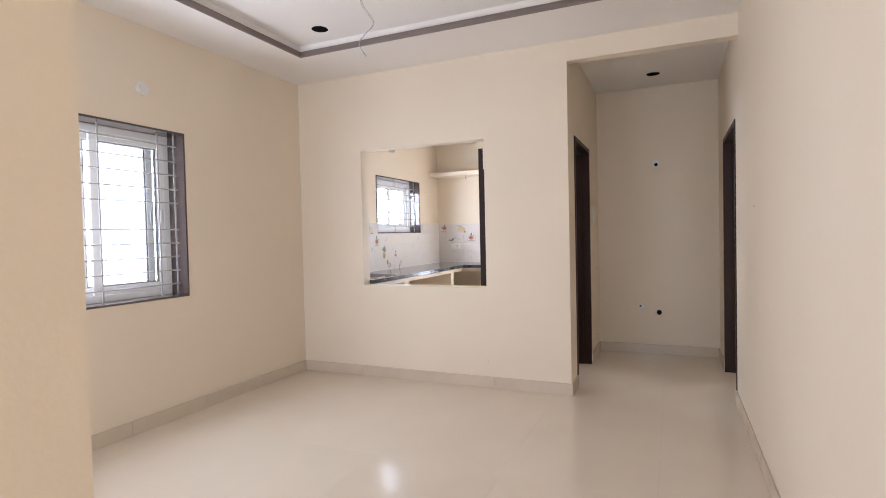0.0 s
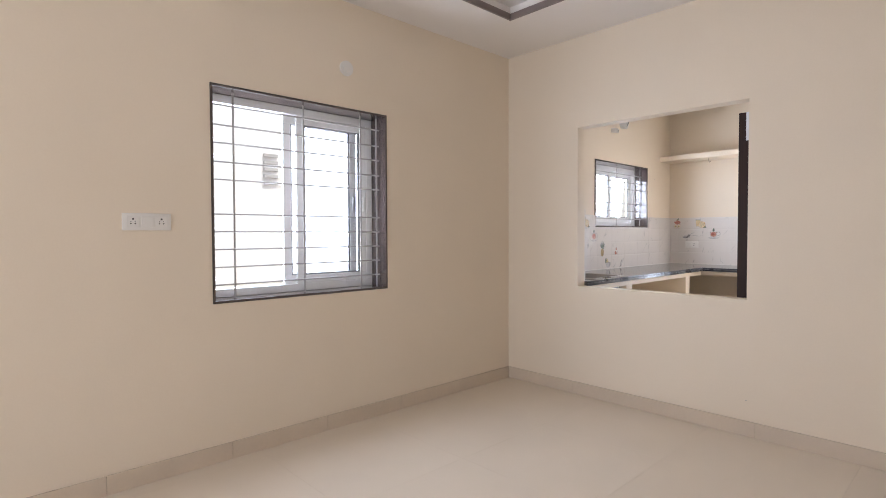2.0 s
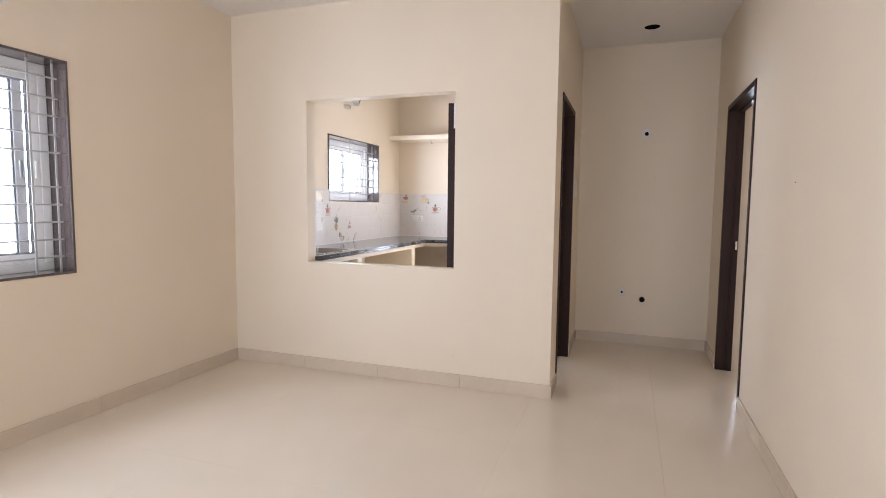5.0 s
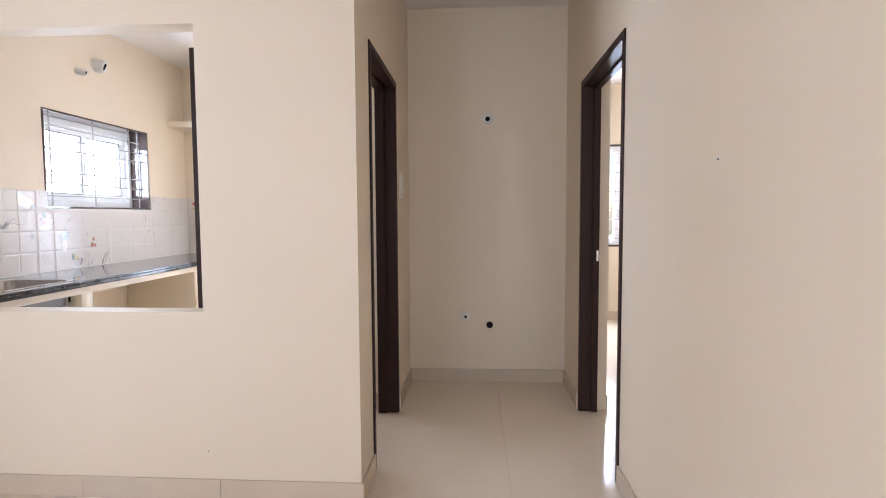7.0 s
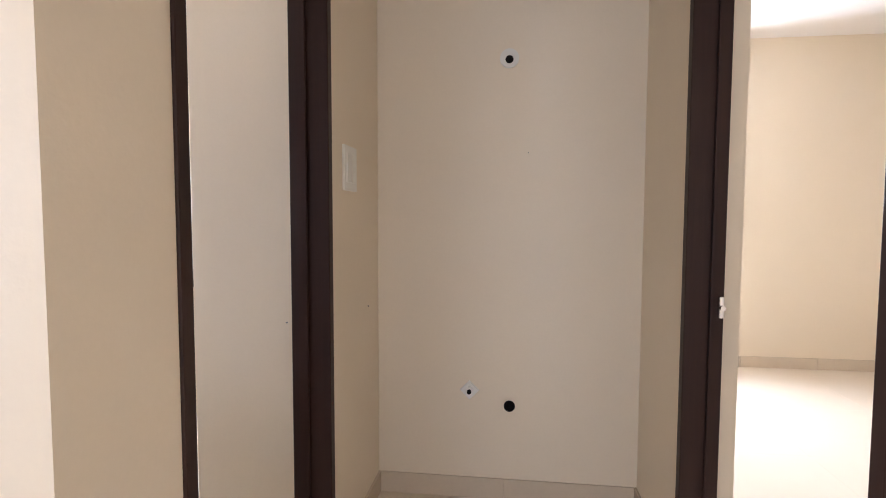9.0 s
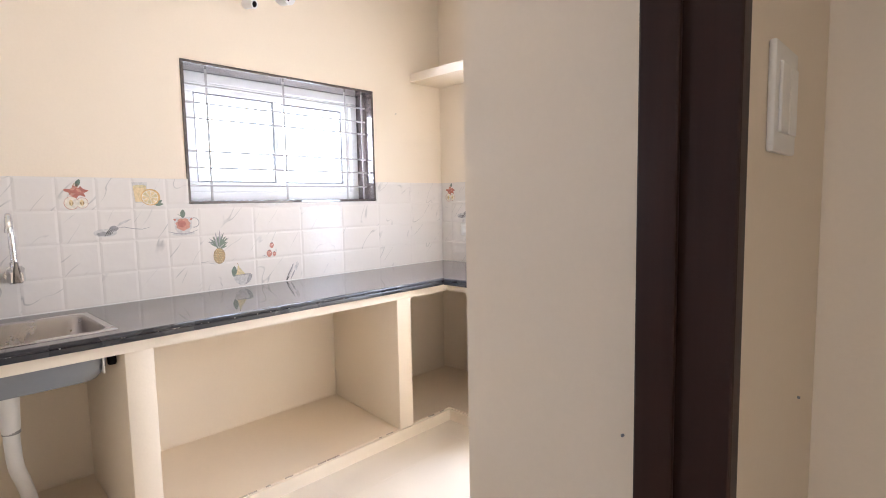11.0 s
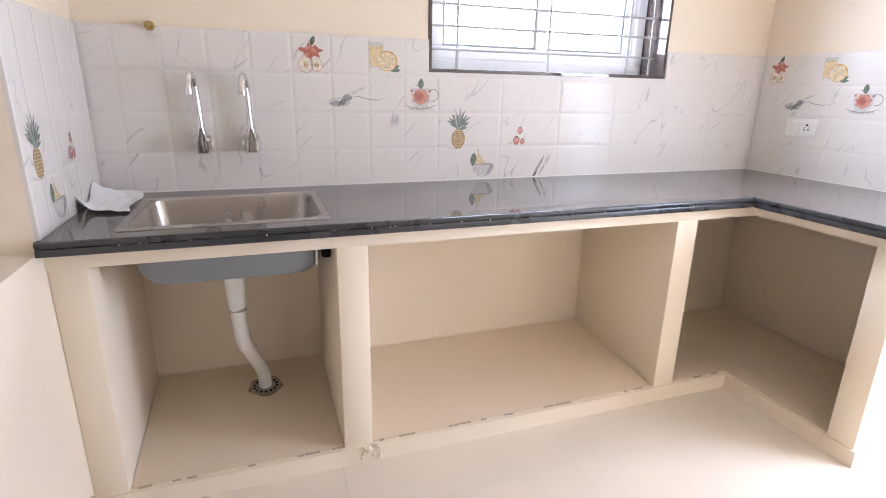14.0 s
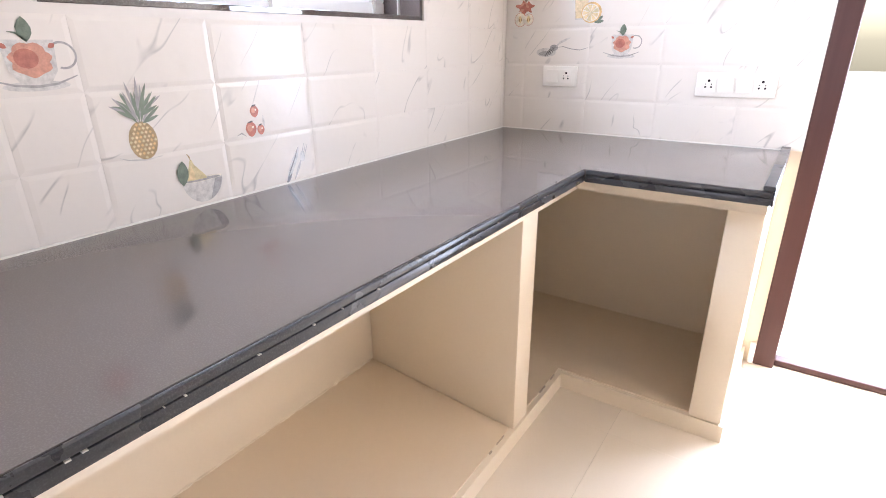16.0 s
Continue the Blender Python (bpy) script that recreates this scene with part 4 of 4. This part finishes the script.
def apple(bm):
    rim = [(0.004 + (0.033 + 0.009 * math.sin(a * 5)) * math.cos(a), 0.014 + (0.020 + 0.006 * math.sin(a * 7 + 1)) * math.sin(a)) for a in [2 * math.pi * k / 42 for k in range(42)]]
    shape(bm, rim, RED)
    for x, y, a in ((-0.016, 0.020, 30), (0.004, 0.026, 80), (0.020, 0.012, 140), (0.0, 0.008, 200)):
        shape(bm, leaf_shape(x, y, 0.020, 0.005, a), PINK, L)
    for x, r in ((0.020, 0.020), (-0.014, 0.024)):
        shape(bm, oval(x, -0.028, r, r * 1.04), PINK, L * 2)
        shape(bm, oval(x, -0.028, r * 0.92, r * 0.97), CREAM, L * 3)
        shape(bm, leaf_shape(x - 0.001, -0.040, 0.026, 0.0075, 90), PEEL, L * 4)
        for s in (-1, 1):
            shape(bm, leaf_shape(x + s * 0.0035, -0.035, 0.012, 0.0024, 90 - s * 8), BROWN, L * 5)
    shape(bm, leaf_shape(0.004, 0.032, 0.032, 0.008, 68), GREEN, L)
    line_shape(bm, [(-0.004, 0.034), (-0.002, 0.044), (0.003, 0.050)], 0.0012, BROWN, L)


def juice(bm):
    shape(bm, [(-0.054, 0.052), (-0.047, -0.030), (-0.004, -0.030), (0.003, 0.052)], PALE)
    shape(bm, [(-0.051, 0.036), (-0.045, -0.026), (-0.006, -0.026), (-0.001, 0.036)], PEEL, L)
    shape(bm, oval(-0.026, 0.036, 0.025, 0.0055), YELLOW, L * 2)
    shape(bm, oval(0.012, -0.008, 0.037, 0.034), ORANGE, L * 3)
    shape(bm, oval(0.010, -0.009, 0.031, 0.029), CREAM, L * 4)
    for k in range(9):
        a0, a1 = 40 * k + 4, 40 * k + 36
        shape(bm, [(0.010, -0.009)] + oval(0.010, -0.009, 0.028, 0.026, a0, a1, 5), PEEL if k % 3 else YELLOW, L * 5)
    shape(bm, leaf_shape(0.024, -0.040, 0.036, 0.006, 6), GREEN, L * 5)
    shape(bm, leaf_shape(0.038, -0.034, 0.022, 0.005, 40), GREEN, L * 5)


def spoon(bm):
    shape(bm, oval(-0.026, -0.014, 0.040, 0.016), PALE)
    shape(bm, oval(-0.030, -0.018, 0.026, 0.008), GREY, L)
    for k in range(4):
        line_shape(bm, [(-0.030 + k * 0.009, -0.030 + k * 0.003), (-0.020 + k * 0.007, -0.012 + k * 0.002), (-0.006 + k * 0.006, 0.004)], 0.0017, DARK, L * 2)
    shape(bm, oval(0.004, 0.002, 0.016, 0.011), GREY, L * 2)
    line_shape(bm, [(0.012, 0.006), (0.028, 0.020), (0.046, 0.028), (0.066, 0.036)], 0.0045, PALE, L * 3)
    line_shape(bm, [(0.014, 0.003), (0.04, 0.006), (0.07, -0.002), (0.105, -0.006), (0.135, 0.002)], 0.0015, GREY, L)


def cup(bm):
    shape(bm, oval(0, -0.046, 0.048, 0.008), PALE)
    line_shape(bm, [(-0.062, -0.034), (-0.03, -0.044), (0.0, -0.047), (0.03, -0.044), (0.062, -0.032)], 0.0022, GREY, L)
    shape(bm, [(-0.038, 0.024), (-0.034, -0.024), (-0.022, -0.041), (0.022, -0.041), (0.034, -0.024), (0.038, 0.024)], PALE, L)
    fruit = [((0.029 + 0.003 * math.sin(9 * a)) * math.cos(a), -0.006 + (0.026 + 0.002 * math.sin(7 * a)) * math.sin(a)) for a in [2 * math.pi * k / 36 for k in range(36)]]
    shape(bm, fruit, PINK, L * 2)
    shape(bm, oval(-0.006, -0.004, 0.017, 0.015), RED, L * 3)
    for s in (-1, 1):
        shape(bm, leaf_shape(s * 0.028, 0.012, 0.012, 0.004, 90 - 60 * s), RED, L * 3)
    ring = oval(0.046, 0.0, 0.022, 0.022, -110, 125, 18) + oval(0.046, 0.0, 0.0185, 0.0185, -110, 125, 18)[::-1]
    shape(bm, ring, GREY, L)
    shape(bm, leaf_shape(0.0, 0.020, 0.038, 0.011, 88), GREEN, L * 3)
    line_shape(bm, [(0.002, 0.022), (-0.012, 0.034), (-0.022, 0.036)], 0.0016, GREEN, L * 3)


def pineapple(bm):
    shape(bm, oval(0, -0.032, 0.027, 0.036), BROWN)
    for i in range(9):
        for j in range(7):
            x, y = (j - 3) * 0.0078 + (i % 2) * 0.0039, -0.064 + i * 0.0078
            if (x / 0.0245) ** 2 + ((y + 0.032) / 0.0335) ** 2 < 1:
                shape(bm, [(x - 0.0031, y), (x, y - 0.0033), (x + 0.0031, y), (x, y + 0.0033)], (YELLOW, PEEL, ORANGE)[(i * 3 + j) % 3], L)
    for i in range(25):
        a = 20 + 140 * ((i * 7) % 25) / 24
        ln = 0.026 + 0.026 * math.sin(radians(a)) + 0.006 * (i % 3)
        shape(bm, leaf_shape(0.006 * math.cos(radians(a)), 0.0 + (i % 4) * 0.007, ln, 0.0032, a), (GREEN, GREEN, GREY)[i % 3], L * (2 + i * 0.12))
    line_shape(bm, [(-0.050, -0.058), (-0.036, -0.064), (-0.024, -0.066), (0.0, -0.069), (0.03, -0.066)], 0.0016, PALE)


def cherry(bm):
    for x, y, r in ((-0.014, -0.012, 0.0145), (0.012, -0.016, 0.010), (0.000, 0.026, 0.0115)):
        shape(bm, [(x + r * math.cos(a) * (1 - 0.25 * (math.sin(a) < 0) * abs(math.sin(a))), y + r * 1.15 * math.sin(a)) for a in [2 * math.pi * k / 22 for k in range(22)]], RED, L)
        shape(bm, oval(x - r * 0.2, y + r * 0.2, r * 0.5, r * 0.55), PINK, L * 2)
        shape(bm, oval(x + r * 0.35, y + r * 0.3, r * 0.16, r * 0.2), CREAM, L * 3)
        shape(bm, leaf_shape(x - r * 0.6, y + r * 1.0, r * 1.2, 0.002, 12), DARK, L * 3)
    shape(bm, oval(0.022, 0.0, 0.003, 0.016), PALE)
    line_shape(bm, [(-0.052, -0.022), (-0.040, -0.018), (-0.028, -0.026)], 0.0018, GREY)


def bowl(bm):
    shape(bm, oval(0.004, 0.004, 0.046, 0.050, 180, 360), PALE, L)
    shape(bm, [(0.034, 0.002)] + oval(0.004, 0.004, 0.045, 0.049, 285, 355, 8), GREY, L * 1.5)
    shape(bm, oval(0.004, 0.004, 0.046, 0.0055), CREAM, L * 2)
    shape(bm, oval(0.004, 0.003, 0.041, 0.0035), GREY, L * 3)
    shape(bm, [(-0.030, 0.004), (-0.027, 0.022), (-0.022, 0.034), (-0.019, 0.046), (-0.014, 0.047), (-0.010, 0.036), (0.002, 0.022), (0.012, 0.010), (0.014, 0.004)], YELLOW, L * 4)
    shape(bm, [(-0.026, 0.006), (-0.022, 0.022), (-0.017, 0.034), (-0.013, 0.022), (-0.012, 0.006)], PEEL, L * 5)
    line_shape(bm, [(-0.016, 0.045), (-0.018, 0.054), (-0.022, 0.060)], 0.0016, BROWN, L * 4)
    shape(bm, leaf_shape(-0.040, -0.004, 0.052, 0.013, 84), GREEN, L * 5)


def cutlery(bm):
    shape(bm, leaf_shape(-0.036, -0.046, 0.098, 0.0085, 60), PALE, L)
    line_shape(bm, [(-0.037, -0.047), (-0.022, -0.018), (-0.002, 0.014), (0.008, 0.036)], 0.002, DARK, L * 2)
    line_shape(bm, [(-0.010, -0.042), (0.006, -0.014), (0.016, 0.004)], 0.004, GREY, L)
    shape(bm, oval(0.021, 0.012, 0.0085, 0.013), PALE, L * 2)
    for k in range(3):
        line_shape(bm, [(0.017 + k * 0.005, 0.014 - k * 0.002), (0.024 + k * 0.005, 0.030 - k * 0.002), (0.029 + k * 0.005, 0.044 - k * 0.003)], 0.0013, GREY, L * 3)
    shape(bm, leaf_shape(-0.036, -0.048, 0.030, 0.004, 52), DARK, L * 3)


def put_print(name, draw, parent, face, c):
    bm = bmesh.new()
    draw(bm)
    ob = mesh_ob(name, bm, PRINT_MATS, parent)
    ob.matrix_basis = Matrix.Translation(c) @ FACE[face] @ Matrix.Diagonal((1.18, 1.18, 1, 1))


west = tile_wall("backsplash_window_wall", "glossy white marble-look tiles with printed fruit", "x", XT - 0.009, YK + 0.012, YN - 0.012, 0.813, TP, (W2[0], W2[1], W2[2]))
north = tile_wall("backsplash_back_wall", "glossy white marble-look tiles with printed fruit", "-y", YN - 0.003, XT + 0.002, DU[0], XT + 0.10, TP * 2)
south = tile_wall("backsplash_hatch_wall", "glossy white marble-look tiles beside the hatch", "y", YK + 0.003, XT + 0.002, OP[0] + 0.0, XT + 0.09, TP)
for w, a, b in ((west, (XK, YK, CT), (XT - 0.0017, YN, CT + 4 * TH)), (north, (XT, YN - 0.0103, CT), (DU[0], YN, CT + 4 * TH)), (south, (XT, YK, CT), (OP[0], YK + 0.0103, CT + 4 * TH))):
    if w is west:
        part("grout", boxes(((a[0], a[1], CT), (b[0], b[1], W2[2])), ((a[0], a[1], W2[2]), (b[0], W2[0], b[2])), ((a[0], W2[1], W2[2]), (b[0], b[1], b[2]))), M_GROUT, w)
    else:
        part("grout", box(a, b), M_GROUT, w)
PX = XT + 0.0006
for nm, fn, y, z in (("apple_print", apple, 0.884, 1.41), ("juice_print", juice, 1.174, 1.41), ("spoon_print", spoon, 1.019, 1.255), ("cup_print", cup, 1.331, 1.270),
                     ("pineapple_print", pineapple, 1.505, 1.125), ("cherry_print", cherry, 1.807, 1.09), ("bowl_print", bowl, 1.624, 0.97), ("cutlery_print", cutlery, 1.93, 0.962)):
    put_print(nm, fn, west, "x", (PX, y, z))
PY = YN - 0.0126
for nm, fn, x, z in (("apple_print", apple, 0.158, 1.415), ("juice_print", juice, 0.452, 1.41), ("spoon_print", spoon, 0.305, 1.262), ("cup_print", cup, 0.605, 1.285)):
    put_print(nm, fn, north, "-y", (x, PY, z))
for nm, fn, x, z in (("pineapple_print", pineapple, 0.62, 1.13), ("cherry_print", cherry, 0.33, 1.10), ("bowl_print", bowl, 0.526, 0.975)):
    put_print(nm, fn, south, "y", (x, YK + 0.0126, z))

# ---- outside ----
structure("ground", box((-40, -40, -0.4), (40, 40, -0.35)), M_GROUND, "pale dusty ground outside")
structure("backdrop_neighbour", box((-3.4, -9, -0.35), (-3.2, 9, 3.4)), M_OUT, "whitewashed wall of the neighbouring house")
# Unseen wall added outside the opened end of the hall.
structure("backdrop_unseen_wall", box((-3, -14.2, -0.35), (12, -14.0, 3.0)), M_OUT, "unseen pale wall added beyond the hall opening")
vent = thing("louvre_vent", "grey louvred vent in the neighbouring wall", "vent")
for k in range(5):
    part("slat", box((-3.2, -0.82, 1.91 + k * 0.085), (-3.17, -0.64, 1.95 + k * 0.085), 0.004), M_BAR, vent)

# ---- floor ----
floor = structure("floor", boxes(((-0.2, -7.62, -0.2), (7.3, 4.5, -0.009))), M_JOINT, "polished cream vitrified floor tiles")
FT = 0.80
bm = bmesh.new()
add_box(bm, (-FT / 2 + 0.0003, -FT / 2 + 0.0003, -0.009), (FT / 2 - 0.0003, FT / 2 - 0.0003, 0))
floor_me = bpy.data.meshes.new("floor_tile")
bm.to_mesh(floor_me)
bm.free()
floor_me.materials.append(M_FLOOR)
for i in range(-1, 10):
    for j in range(-12, 7):
        x, y = 0.53 + FT * i, 0.46 + FT * j
        if -0.5 < x < 7.5 and -7.9 < y < 4.5:
            ob = new("floor_tile", floor_me)
            ob.location = (x, y, 0)
            ob.parent = floor
